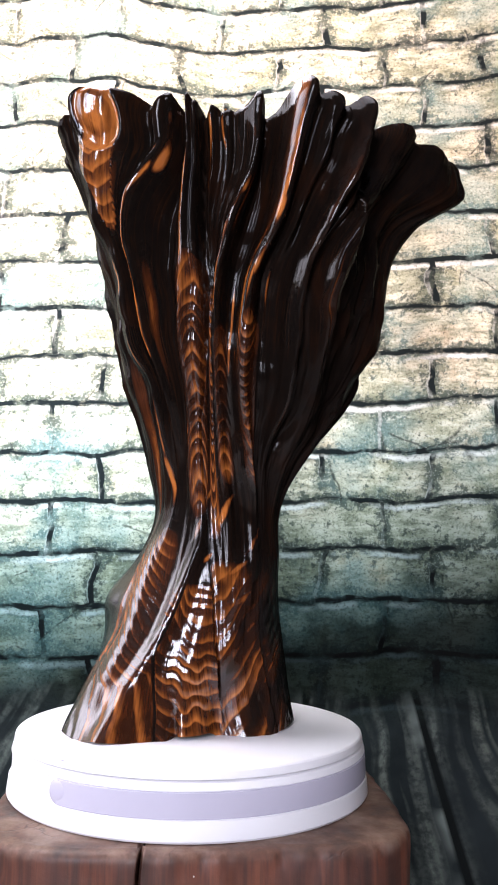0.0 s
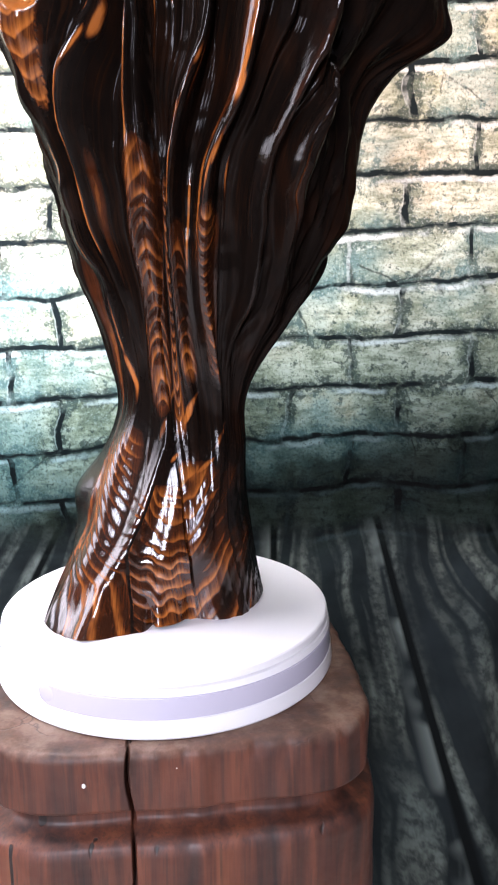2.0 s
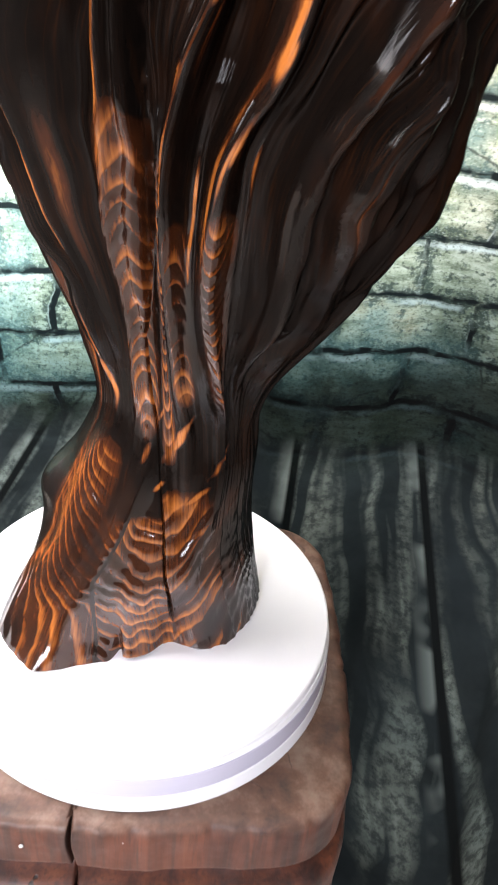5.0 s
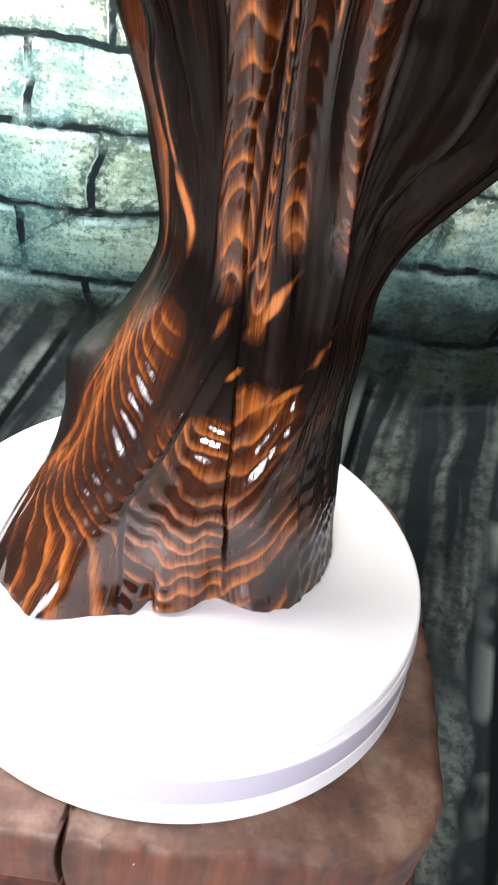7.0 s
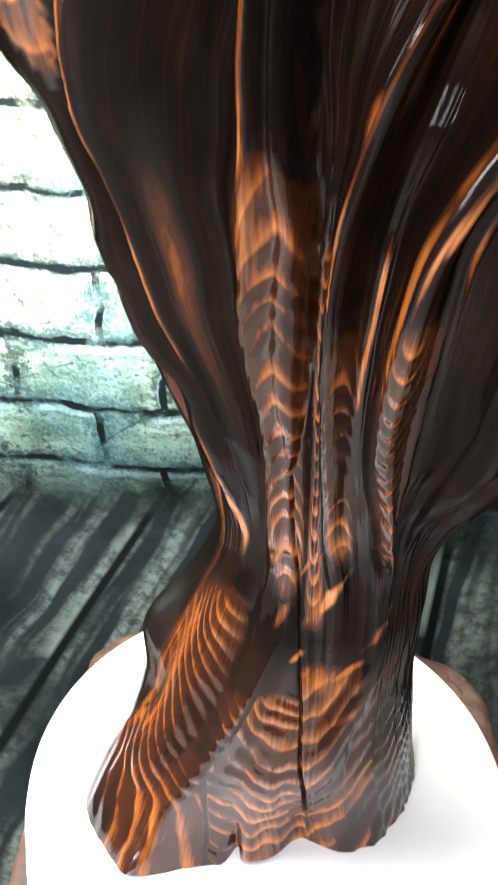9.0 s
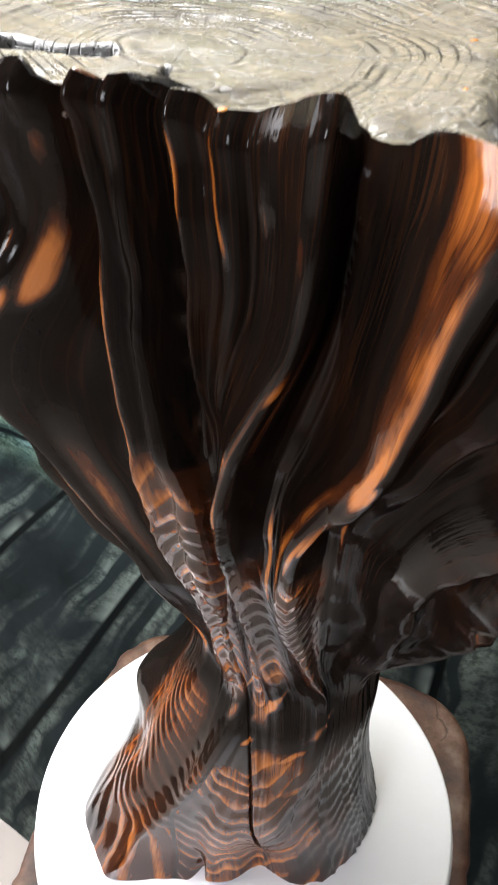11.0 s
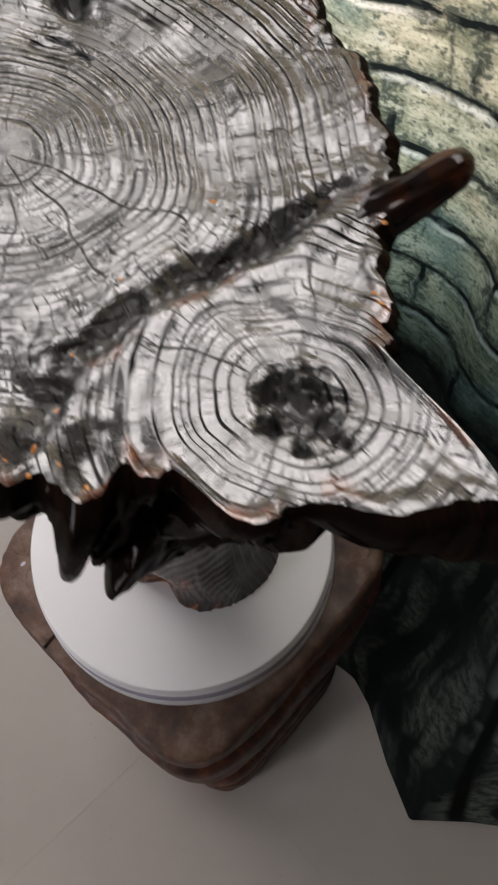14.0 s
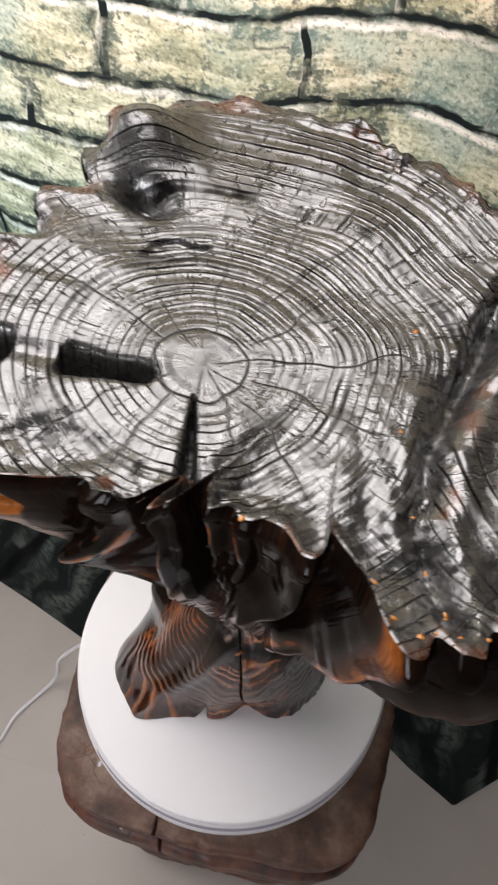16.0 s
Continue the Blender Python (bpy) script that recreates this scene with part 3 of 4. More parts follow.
def trunk_surface(th, z, top=1.0):
    """Places and attributes of the carved outer surface at angles th and heights z."""
    l, r, f, b = (spline(HEIGHTS, q, z) for q in (LEFT, RIGHT, FRONT, BACK))
    w = step(0.15, 0.45, z) ** 1.2
    cx = (l + r) / 2 * (1 - w) + 0.03 * w
    cy = (f + b) / 2 * (1 - w) + 0.025 * w
    oval = quadrant(th, cx - l, r - cx, cy - f, b - cy)
    top_oval = quadrant(th, 0.140, 0.170, 0.076, 0.103)
    rad = oval * (1 + w * (rim_radius(th) / top_oval - 1))
    c, s = np.cos(th), np.sin(th)
    deg = np.degrees(th) % 360
    front = np.clip(0.5 - 0.75 * np.sin(th + 0.25), 0, 1)
    # feet at the base, and a knob low on the left
    low = 1 - step(0.0, 0.075, z)
    rad = rad * (1 + low * (0.045 * bump(deg, 255, 45) + 0.34 * bump(deg, 212, 17) + 0.24 * bump(deg, 241, 13) - 0.26 * bump(deg, 296, 12) + 0.04 * bump(deg, 325, 14)
                            - 0.16 * bump(deg, 264, 2.4) * (1 - step(0.0, 0.035, z)) - 0.12 * bump(deg, 175, 12) + 0.10 * bump(deg, 150, 14) - 0.15 * bump(deg, 60, 15)))
    rad = rad + 0.017 * bump(deg, 182, 26) * bump(z, 0.098, 0.022) + 0.006 * bump(deg, 352, 20) * bump(z, 0.30, 0.03)
    # the ribs follow the twist of the grain
    wob = 0.8 * vnoise(c * 2.4, s * 2.4, z * 13, 3) * step(0.45, 0.36, z) + 0.7 * vnoise(c * 5, s * 5, z * 27, 4) * step(0.02, 0.10, z)
    a = unwind(deg, z) + wob
    ar = np.radians(a)
    ca, sa = np.cos(ar), np.sin(ar)
    rib = ribs(a, z) * (1 + 0.25 * vnoise(ca * 5, sa * 5, z * 11, 15) * step(0.45, 0.38, z))
    fine = 1 - np.abs(vnoise(ca * 13, sa * 13, z * 5, 9)) * 1.6
    strength = spline([0.0, 0.10, 0.20, 0.30, 0.38, 0.45], [0.0015, 0.0034, 0.0095, 0.0155, 0.0175, 0.0158], z) * (0.22 + 0.78 * front)
    lump = 0.0024 * vnoise(c * 2.6, s * 2.6, z * 22, 6) + 0.0014 * vnoise(ca * 8, sa * 8, z * 55, 7) * (0.4 + step(0.16, 0.3, z))
    lump = lump + (0.0075 * vnoise(c * 5, s * 5, z * 24, 27) + 0.0035 * vnoise(c * 11, s * 11, z * 50, 25)) * bump(deg, 325, 34) * step(0.17, 0.22, z) * step(0.44, 0.38, z)
    # notches bitten out of the edges of the crests
    nick = np.maximum(0, vnoise(ca * 9, sa * 9, z * 95, 8)) * bump(rib, 0.75, 0.3)
    groove = np.abs(vnoise(ca * 27, sa * 27, z * 7, 29))
    relief = strength * (rib - 0.34) + 0.0008 * fine - 0.0016 * groove * step(0.12, 0.2, z) + lump - 0.0012 * nick * step(0.14, 0.2, z)
    # three big ridges sweep down into the feet
    for zs, ds, wide, tall in (((0.0, 0.045, 0.078, 0.118, 0.165, 0.20), (227, 226, 224, 219, 222, 224), 12, 0.0075), ((0.0, 0.04, 0.056, 0.075, 0.10, 0.14), (236, 241, 244, 248, 252, 262), 7.0, 0.0070),
                               ((0.0, 0.06, 0.085, 0.111, 0.16), (300, 297, 300, 309, 320), 9, 0.0055), ((0.0, 0.03, 0.07, 0.10), (265, 270, 274, 277), 8, 0.0020)):
        swell = bump(deg, np.interp(z, zs, ds), wide)
        relief = relief + tall * (swell - 0.03) * step(0.19, 0.12, z)
        rib = np.maximum(rib * (0.5 + 0.5 * step(0.06, 0.14, z)), swell * step(0.19, 0.13, z))
    # growth layers cut by the carving: arches on the ribs, streaks on their flanks
    sway = z + 0.010 * vnoise(ca * 3, sa * 3, z * 14, 12) + 0.004 * vnoise(ca * 4, sa * 4, z * 45, 16)
    ring = sway / 0.0125 + 0.30 * a / 7.0 - 1.3 * np.minimum(rib, 1.2) + 0.7 * vnoise(ca * 6, sa * 6, z * 10, 13)
    arched = 0.0
    for d, wide, z0, z1, pitch, bow, much in ((245.5, 5.4, 0.165, 0.335, 0.0125, 2.0, 1.0), (257.5, 5.6, 0.150, 0.315, 0.0105, -1.7, 0.9), (272.5, 6.8, 0.190, 0.285, 0.0120, 2.0, 0.80), (289.5, 5.4, 0.185, 0.295, 0.0095, -2.2, 1.0)):
        u = (a - d) / wide
        on = much * bump(u, 0, 0.95) * step(z0 - 0.02, z0 + 0.01, z) * step(z1 + 0.02, z1 - 0.01, z)
        loop = sway / pitch + (bow + 0.8 * vnoise(z * 25, d, 0, 35)) * u * u + 0.25 * u * vnoise(z * 40, d, 0, 36) + 0.35 * vnoise(u * 0.8, z * 38, d, 19)
        ring = np.where(np.abs(u) < 1.25, loop, ring)
        arched = np.maximum(arched, on)
    # on the feet: upright bands over the outer ridge, a ladder of rungs, and sweeping streaks
    ridge = np.interp(z, (0.0, 0.025, 0.064, 0.08, 0.104, 0.14), (256, 254, 249, 253, 257, 262))
    split = np.interp(z, (0.02, 0.056, 0.085, 0.127, 0.155, 0.186), (297, 292, 284, 273, 265, 256))
    outer = (deg + np.interp(sway, (0.0, 0.045, 0.068, 0.08, 0.17), (0, 11, 28, 40, 118))) / 7.2 + 0.45 * vnoise(c * 5, s * 5, z * 30, 18)
    mid = np.clip((deg - ridge) / (split - ridge), 0, 1)
    ladder = sway / 0.0098 - 1.5 * np.exp(-5 * mid) + 0.5 * mid + 0.35 * vnoise(c * 8, s * 8, z * 40, 28)
    tilted = z - 0.0013 * (deg - 300) - 0.00002 * np.maximum(deg - 305, 0) ** 2 * step(0.09, 0.03, z)
    sweep = tilted / 0.0150 + 0.5 * vnoise(c * 5, s * 5, z * 22, 17)
    crown = bump(deg, np.interp(z, (0.01, 0.04, 0.06, 0.085, 0.11, 0.14, 0.165), (228, 228, 229, 227, 223, 222, 222)), 25)
    in_outer = np.maximum(np.maximum(crown * step(0.165, 0.13, z), step(222, 230, deg) * step(0.125, 0.09, z)), step(0.085, 0.055, z) * step(198, 210, deg)) * step(0, 3, ridge - deg)
    in_ladder = step(0.116, 0.100, z) * (deg >= ridge) * (deg < split)
    in_sweep = (deg >= split) * step(358, 342, deg) * step(0.138, 0.105, z)
    streaks = a / 5.0 + 6 * z + 0.6 * vnoise(ca * 6, sa * 6, z * 24, 34)
    ring = np.where((arched < 0.25) & (z < 0.2), streaks, ring)
    ring = np.where(in_outer > 0.06, outer, np.where(in_ladder > 0.06, ladder, np.where(in_sweep > 0.06, sweep, ring)))
    rung = np.maximum.reduce([in_outer, in_ladder, in_sweep])
    # cut face of a knot high on the left rib
    oval = np.hypot((deg - 222.5) / 5.2, (z - 0.434) / 0.026)
    knot = step(1.0, 0.8, oval)
    ring = np.where(oval < 1.2, oval * 2.6 + 0.2, ring)
    zebra = np.clip(0.9 * np.maximum(arched, rung) + 0.3 * step(0.40, 0.26, z) * step(0.14, 0.20, z) * bump(deg, 258, 26), 0, 1)
    zebra = np.maximum(zebra * (1 - knot), 0.35 * knot)
    in_wedge = (np.abs(deg - 220.5) < 85 * (z - 0.352)) & (z < 0.42)
    ring = np.where(in_wedge & (oval > 1.0), (z - 0.0022 * np.abs(deg - 220.5)) / 0.011, ring)
    zebra = np.where(in_wedge & (oval > 1.0), 0.85, zebra)
    zebra = np.maximum(zebra, 0.15 * bump(z, 0.15, 0.03))
    zebra = np.maximum(zebra, 0.35 * bump(z, 0.20, 0.04) * bump(deg, 275, 24))
    relief = relief + (0.0001 + 0.0003 * arched + 0.00012 * in_ladder + 0.00016 * in_sweep + 0.00012 * in_outer) * np.sin(ring * 2 * math.pi) * zebra - 0.004 * knot
    # long drying crack down the front
    line = np.interp(z, (0.02, 0.056, 0.085, 0.127, 0.155, 0.186, 0.228, 0.27, 0.32, 0.36, 0.41, 0.445), (297, 292, 284, 273, 265, 256, 246.5, 247, 249.5, 248.5, 250, 249.5))
    relief = relief - 0.008 * bump(deg, line, 0.55) * step(0.02, 0.05, z) * (1 - 0.7 * bump(z, 0.140, 0.035))
    rad = rad + relief * np.clip(rad / 0.075, 0.6, 1.2)
    # the arm ends in a blunt, thick face
    rad = rad + 0.026 * bump(deg, 356, 9) * bump(z, 0.413, 0.020)
    lip = 0.007 + 0.008 * bump(deg, 302, 18) + 0.003 * bump(deg, 354, 9)
    rad = rad - (0.72 * lip) * np.clip((z - top + lip) / lip, 0, 1) ** 2
    # bare wood: the arched columns, the feet, and a broken line down each main crest
    blotch = vnoise(ca * 4, sa * 4, z * 12, 21)
    crest = 0.0
    for d, wide, z0, z1, much in ((221, 0.9, 0.20, 0.36, 0.60), (232, 0.7, 0.27, 0.40, 0.60), (233.2, 0.7, 0.395, 0.437, 0.95), (230.6, 0.5, 0.41, 0.437, 0.75), (241.5, 0.8, 0.335, 0.39, 0.65),
                                  (241.5, 1.2, 0.330, 0.348, 0.80), (253.5, 0.6, 0.385, 0.44, 0.8), (258, 0.6, 0.41, 0.44, 0.8), (263, 0.5, 0.39, 0.43, 0.5), (267.5, 0.7, 0.30, 0.43, 0.70),
                                  (269, 1.7, 0.380, 0.398, 1.0), (266.5, 2.0, 0.348, 0.362, 0.90), (287.5, 0.9, 0.27, 0.44, 0.75), (288, 1.5, 0.325, 0.372, 0.90), (278, 1.1, 0.26, 0.325, 0.80),
                                  (309, 1.0, 0.408, 0.44, 0.80), (331, 1.1, 0.36, 0.43, 0.45), (317, 1.0, 0.33, 0.37, 0.45), (283, 0.8, 0.22, 0.28, 0.6), (308, 1.0, 0.21, 0.275, 0.55), (297, 0.7, 0.25, 0.33, 0.45)):
        crest = np.maximum(crest, much * bump(a, d + 0.8 * vnoise(z * 30, d, 0, 23), wide) * step(z0 - 0.008, z0 + 0.006, z) * step(z1 + 0.008, z1 - 0.006, z))
    crest = crest * step(0.17, 0.22, z) * (0.72 + 0.8 * vnoise(ca * 8, sa * 8, z * 40, 22))
    wedge = step(1.15, 0.85, np.abs(deg - 220.5) / np.maximum(0.2, 85 * (z - 0.352))) * step(0.352, 0.360, z) * step(0.424, 0.412, z)
    crest = np.maximum(crest * (1 - wedge), 0.75 * wedge)
    neck = 0.0
    for d, zz, slant, wd, wz in ((279, 0.158, 420, 4.0, 0.017), (256, 0.149, 250, 3.0, 0.009), (298, 0.121, 1200, 4.5, 0.008), (284, 0.112, 1200, 4.0, 0.006), (301, 0.100, 900, 4.5, 0.008), (224, 0.185, -100, 3, 0.02),
                                 (266, 0.176, 350, 2.0, 0.012), (310, 0.140, 800, 3.0, 0.012), (270, 0.128, 900, 3.0, 0.004)):
        neck = np.maximum(neck, (0.66 + 0.45 * blotch) * bump(deg - d - slant * (z - zz) + 3 * vnoise(z * 90, d, 0, 61), 0, wd) * bump(z, zz, wz))
    feet = np.maximum.reduce([in_outer * (0.68 + 0.45 * blotch), in_ladder * (0.90 + 0.3 * blotch), in_sweep * step(380, 320, deg) * (0.70 + 0.50 * vnoise(c * 4, s * 4, tilted * 40, 37))]) * (0.62 + 0.45 * bump(deg, 262, 75))
    flank = 0.40 * bump(deg, 206, 16) * step(0.36, 0.24, z) * (0.6 + 0.8 * vnoise(ca * 14, sa * 14, z * 6, 26))
    stroke = np.maximum(0, vnoise(a * 0.55, z * 13, 0, 58)) * (0.12 + 0.62 * np.minimum(rib, 1.0)) * step(0.13, 0.19, z) * (0.45 + 0.55 * bump(deg, 250, 60))
    crest = np.maximum(crest, 1.1 * stroke)
    worn = np.maximum.reduce([arched * (1.0 + 0.40 * blotch), crest, feet, neck, flank]) + 0.12 * (fine - 0.5)
    worn = worn * (1 - knot) + knot * (0.80 - 0.25 * bump(oval, 0.55, 0.2))
    worn = np.clip(worn, 0, 1.2)
    gloss = np.clip(np.maximum.reduce([0.9 * worn, 0.85 * zebra, step(0.15, 0.10, z) * (0.25 + 0.45 * front), 0.12 * step(0.27, 0.20, z), 0.14 * rib * step(0.2, 0.3, z)]), 0, 1)
    return cx + rad * c, cy + rad * s - LEAN * z, ring, worn, zebra, a, gloss


def rim_height(x, y):
    """Height of the sawn top at its edge and across."""
    return 0.4415 + 0.006 * step(-0.055, -0.085, y) + 0.06 * np.maximum(y - 0.05, 0) + 0.07 * np.maximum(x - 0.12, 0)


def build_sculpture():
    root = tagged(new("wood_sculpture"), "charred, lacquered tree trunk sculpture, flared and fluted, on a turntable", "sculpture")
    root.location = (0, 0, TZ)
    nt, nz = 900, 480
    th = np.linspace(0, 2 * math.pi, nt, endpoint=False)
    s = np.linspace(0, 1, nz)[:, None]
    jag = 0.0022 * vnoise(np.cos(th) * 9, np.sin(th) * 9, 0, 31) + 0.0105 * (np.minimum(ribs(unwind(np.degrees(th), np.full_like(th, 0.44))), 1.3) - 0.4) * np.clip(0.4 - np.sin(th), 0.3, 1)
    x_rim, y_rim, *_ = trunk_surface(th[None], np.full((1, nt), 0.434))
    nose = bump(np.degrees(th) % 360, 298, 15) + 0.6 * bump(np.degrees(th) % 360, 268, 12)
    top = (rim_height(x_rim, y_rim) + jag)[0] - 0.001 * nose
    base = 0.006 + 0.003 * np.maximum(0, vnoise(np.cos(th) * 4, np.sin(th) * 4, 0, 33))
    z = base + (top - base) * s
    x, y, ring, worn, zebra, grain, gloss = trunk_surface(np.broadcast_to(th, z.shape), z, top)
    co = np.stack([x, y, z], -1)
    mesh_object("trunk", grid_mesh("trunk", co, True, {"ring": ring, "worn": worn, "zebra": zebra, "grain": grain, "gloss": gloss}), WOOD, root)
    # sawn top: from the rim inwards
    edge = co[-1]
    nr = 300
    q = np.linspace(1, 0, nr)[:, None]
    mid = np.array((0.035, 0.002))
    px = mid[0] + (edge[:, 0] - mid[0]) * q
    py = mid[1] + (edge[:, 1] - mid[1]) * q
    lean = LEAN * 0.44
    py = py + lean
    d1 = np.hypot(px - PITH[0], (py - PITH[1]) * 1.12)
    d2 = np.hypot(px - PITH_RIGHT[0], (py - PITH_RIGHT[1]) * 1.1)
    a1, a2 = np.arctan2(py - PITH[1], px - PITH[0]), np.arctan2(py - PITH_RIGHT[1], px - PITH_RIGHT[0])
    d1 = d1 + 0.003 * vnoise(np.cos(a1) * 2, np.sin(a1) * 2, d1 * 10, 41) * d1 / 0.05
    d2 = d2 + 0.003 * vnoise(np.cos(a2) * 2, np.sin(a2) * 2, d2 * 10, 42) * d2 / 0.04
    # the groove between the two stems
    gx = np.interp(py, (-0.072, -0.058, -0.045, -0.033, -0.020, -0.008, 0.010, 0.043, 0.068, 0.100), (0.0915, 0.083, 0.077, 0.0725, 0.074, 0.0715, 0.0745, 0.0805, 0.081, 0.093)) + 0.0025 * vnoise(py * 60, 0.5, 0, 43)
    side = step(-0.004, 0.004, px - gx)
    dd = np.where(side > 0.5, d2, d1)
    ring = dd / 0.0046 + 0.6 * vnoise(dd * 70, side * 9, 0, 40) + 0.35 * vnoise(dd * 200, side * 9, 0, 39)
    spoke = np.where(side > 0.5, a2, a1) * 4.5
    # long drying checks from the heart, and the dark ring round it
    split = 0.9 * bump(d1, 0.0165 + 0.0012 * vnoise(np.cos(a1) * 2, np.sin(a1) * 2, 0, 66), 0.00042) * (side < 0.5)
    for way, r0, r1 in ((23, 0.004, 0.075), (-4, 0.018, 0.070), (48, 0.020, 0.060), (66, 0.030, 0.105), (97, 0.014, 0.050), (138, 0.010, 0.035), (163, 0.016, 0.075), (-50, 0.004, 0.045), (-20, 0.003, 0.020), (-82, 0.003, 0.030),
                        (-112, 0.018, 0.060), (-140, 0.012, 0.050), (-33, 0.020, 0.062), (205, 0.02, 0.06)):
        off = (a1 - radians(way) + 0.10 * vnoise(d1 * 60, way, 0, 67) + math.pi) % (2 * math.pi) - math.pi
        split = np.maximum(split, 0.8 * bump(off * d1, 0, 0.00028) * step(r0 - 0.002, r0 + 0.002, d1) * step(r1 + 0.004, r1 - 0.004, d1) * (np.abs(off) < 1) * (side < 0.5))
    for way, r0, r1 in ((-62, 0.012, 0.050), (20, 0.014, 0.045), (75, 0.016, 0.050), (130, 0.016, 0.055), (200, 0.016, 0.050), (-20, 0.02, 0.05)):
        off = (a2 - radians(way) + 0.10 * vnoise(d2 * 60, way, 0, 68) + math.pi) % (2 * math.pi) - math.pi
        split = np.maximum(split, 0.8 * bump(off * d2, 0, 0.00028) * step(r0 - 0.002, r0 + 0.002, d2) * step(r1 + 0.004, r1 - 0.004, d2) * (np.abs(off) < 1) * (side > 0.5))
    in_slot = bump(py, -0.0105 + 0.13 * (px + 0.036), 0.0030 + 0.0015 * step(-0.04, -0.06, px)) * step(-0.026, -0.036, px)
    vcut = bump(px, -0.0118 - 0.27 * (py + 0.015), 0.0007 + 0.0018 * step(-0.015, -0.05, py)) * step(-0.012, -0.020, py)
    z0 = rim_height(px, py) - 0.006 * (1 - np.broadcast_to(q, px.shape) ** 2)
    zt = z0 + 0.00010 * np.sin(ring * 2 * math.pi) * step(0.004, 0.02, dd) * (1 + vnoise(px * 25, py * 25, 0, 38)) + 0.0015 * vnoise(px * 38, py * 38, 0, 45) + 0.00015 * vnoise(px * 160, py * 160, 0, 46)
    zt = zt - 0.011 * bump(px, gx, 0.0045) * step(0.085, 0.05, py) * (0.6 + 0.4 * vnoise(py * 80, 1.5, 0, 47)) + 0.003 * bump(px, gx + 0.011, 0.007)
    zt = zt + 0.0026 * fbm(px * 70, py * 70, 0, 49) * bump(px, gx - 0.002, 0.009) + (0.0022 * fbm(px * 55, py * 55, 0, 50) - 0.0025) * step(-0.020, -0.055, py)
    hole = d2 + 0.0045 * fbm(px * 170, py * 170, 0, 53)
    zt = zt - 0.009 * step(0.0140, 0.0055, hole - 0.25 * (px - PITH_RIGHT[0]) + 0.25 * (py - PITH_RIGHT[1])) + 0.0035 * vnoise(px * 260, py * 260, 0, 54) * step(0.016, 0.008, hole) - 0.002 * bump(d2, 0, 0.02)
    zt = zt - 0.022 * in_slot * (1 - 0.92 * step(-0.059, -0.064, px) * step(-0.084, -0.079, px)) - 0.014 * vcut
    zt = zt + 0.015 * bump(np.hypot(px + 0.073, (py - 0.094) * 1.15), 0, 0.018) - 0.011 * bump(np.hypot(px + 0.062, (py - 0.0665) * 2.0), 0, 0.011)
    wx, wy = px + 0.003 * vnoise(px * 90, py * 90, 0, 56), py + 0.003 * vnoise(px * 90, py * 90, 0, 57)
    zt = zt - 0.0022 * step(0.0, 0.003, 0.010 - np.abs(wx + 0.040 - 0.3 * (wy - 0.05))) * step(0.0, 0.003, 0.006 - np.abs(wy - 0.048 - 0.3 * (wx + 0.040)))
    keep = step(0.992, 0.93 - 0.08 * np.minimum(nose, 1), np.broadcast_to(q, px.shape))
    zt = edge[:, 2] * (1 - keep) + zt * keep
    worn = np.clip(1.1 - np.abs(np.broadcast_to(1 - q, px.shape)) * 9, 0, 1) * 0.9 + 0.7 * bump(px, gx + 0.008, 0.004) + 0.25 * vnoise(px * 30, py * 30, 0, 48)
    mesh_object("sawn_top", grid_mesh("sawn_top", np.stack([px, py - lean, zt], -1), True, {"ring": ring, "spoke": spoke, "worn": worn, "heart": dd / 0.03, "split": split}), END_GRAIN, root,
                "blackened glossy end grain with growth rings and drying checks")
    # small amber flecks of bare wood along the groove and the front edge
    flecks = random.Random(5)
    for bx, by in ((0.0550, 0.0402), (0.0182, -0.0584), (0.0841, -0.0729), (0.0876, -0.0609), (0.0635, -0.0591), (0.0910, -0.0711), (0.0881, -0.0620), (0.0793, -0.0485), (0.1015, -0.0605),
                   (0.1020, -0.0693), (0.0797, -0.0762), (0.1062, 0.0719), (0.1270, 0.0480), (0.1113, -0.0587), (0.0592, -0.0042), (0.0704, -0.0334), (0.0628, -0.0590), (0.0715, -0.0700), (0.1225, 0.0500)):
        i = int(np.argmin((px - bx) ** 2 + (py - by) ** 2))
        bm = bmesh.new()
        bmesh.ops.create_icosphere(bm, subdivisions=2, radius=1.0)
        for vert in bm.verts:
            vert.co *= 1 + 0.25 * noise.noise(vert.co * 1.7 + Vector((bx * 900, by * 900, 0)))
        ob = part("amber_fleck", bm, AMBER, root)
        ob.location = (px.flat[i], py.flat[i] - lean, zt.flat[i])
        ob.scale = (flecks.uniform(0.0005, 0.0010), flecks.uniform(0.0006, 0.0014), 0.0004)
        ob.rotation_euler = (0, 0, flecks.uniform(0, 3))
    # branch stub at the back of the rim
    k = np.linspace(0, 1, 60)
    pth = np.stack([0.090 + 0.024 * k, 0.046 + 0.038 * k, 0.430 + 0.027 * k ** 1.4], 1)
    rad = 0.0112 - 0.0052 * k
    rad[-8:] *= np.sqrt(np.clip(1 - np.linspace(0, 1, 8) ** 2, 0.0, 1))
    ang = np.linspace(0, 2 * math.pi, 48, endpoint=False)
    d = pth[-1] - pth[0]
    d /= np.linalg.norm(d)
    e1 = np.cross(d, (0, 0, 1))
    e1 /= np.linalg.norm(e1)
    e2 = np.cross(d, e1)
    rr = rad[:, None] * (1 + 0.16 * vnoise(np.cos(ang)[None] * 2, np.sin(ang)[None] * 2, k[:, None] * 5, 51) + 0.09 * vnoise(np.cos(ang)[None] * 6, np.sin(ang)[None] * 6, k[:, None] * 4, 55))
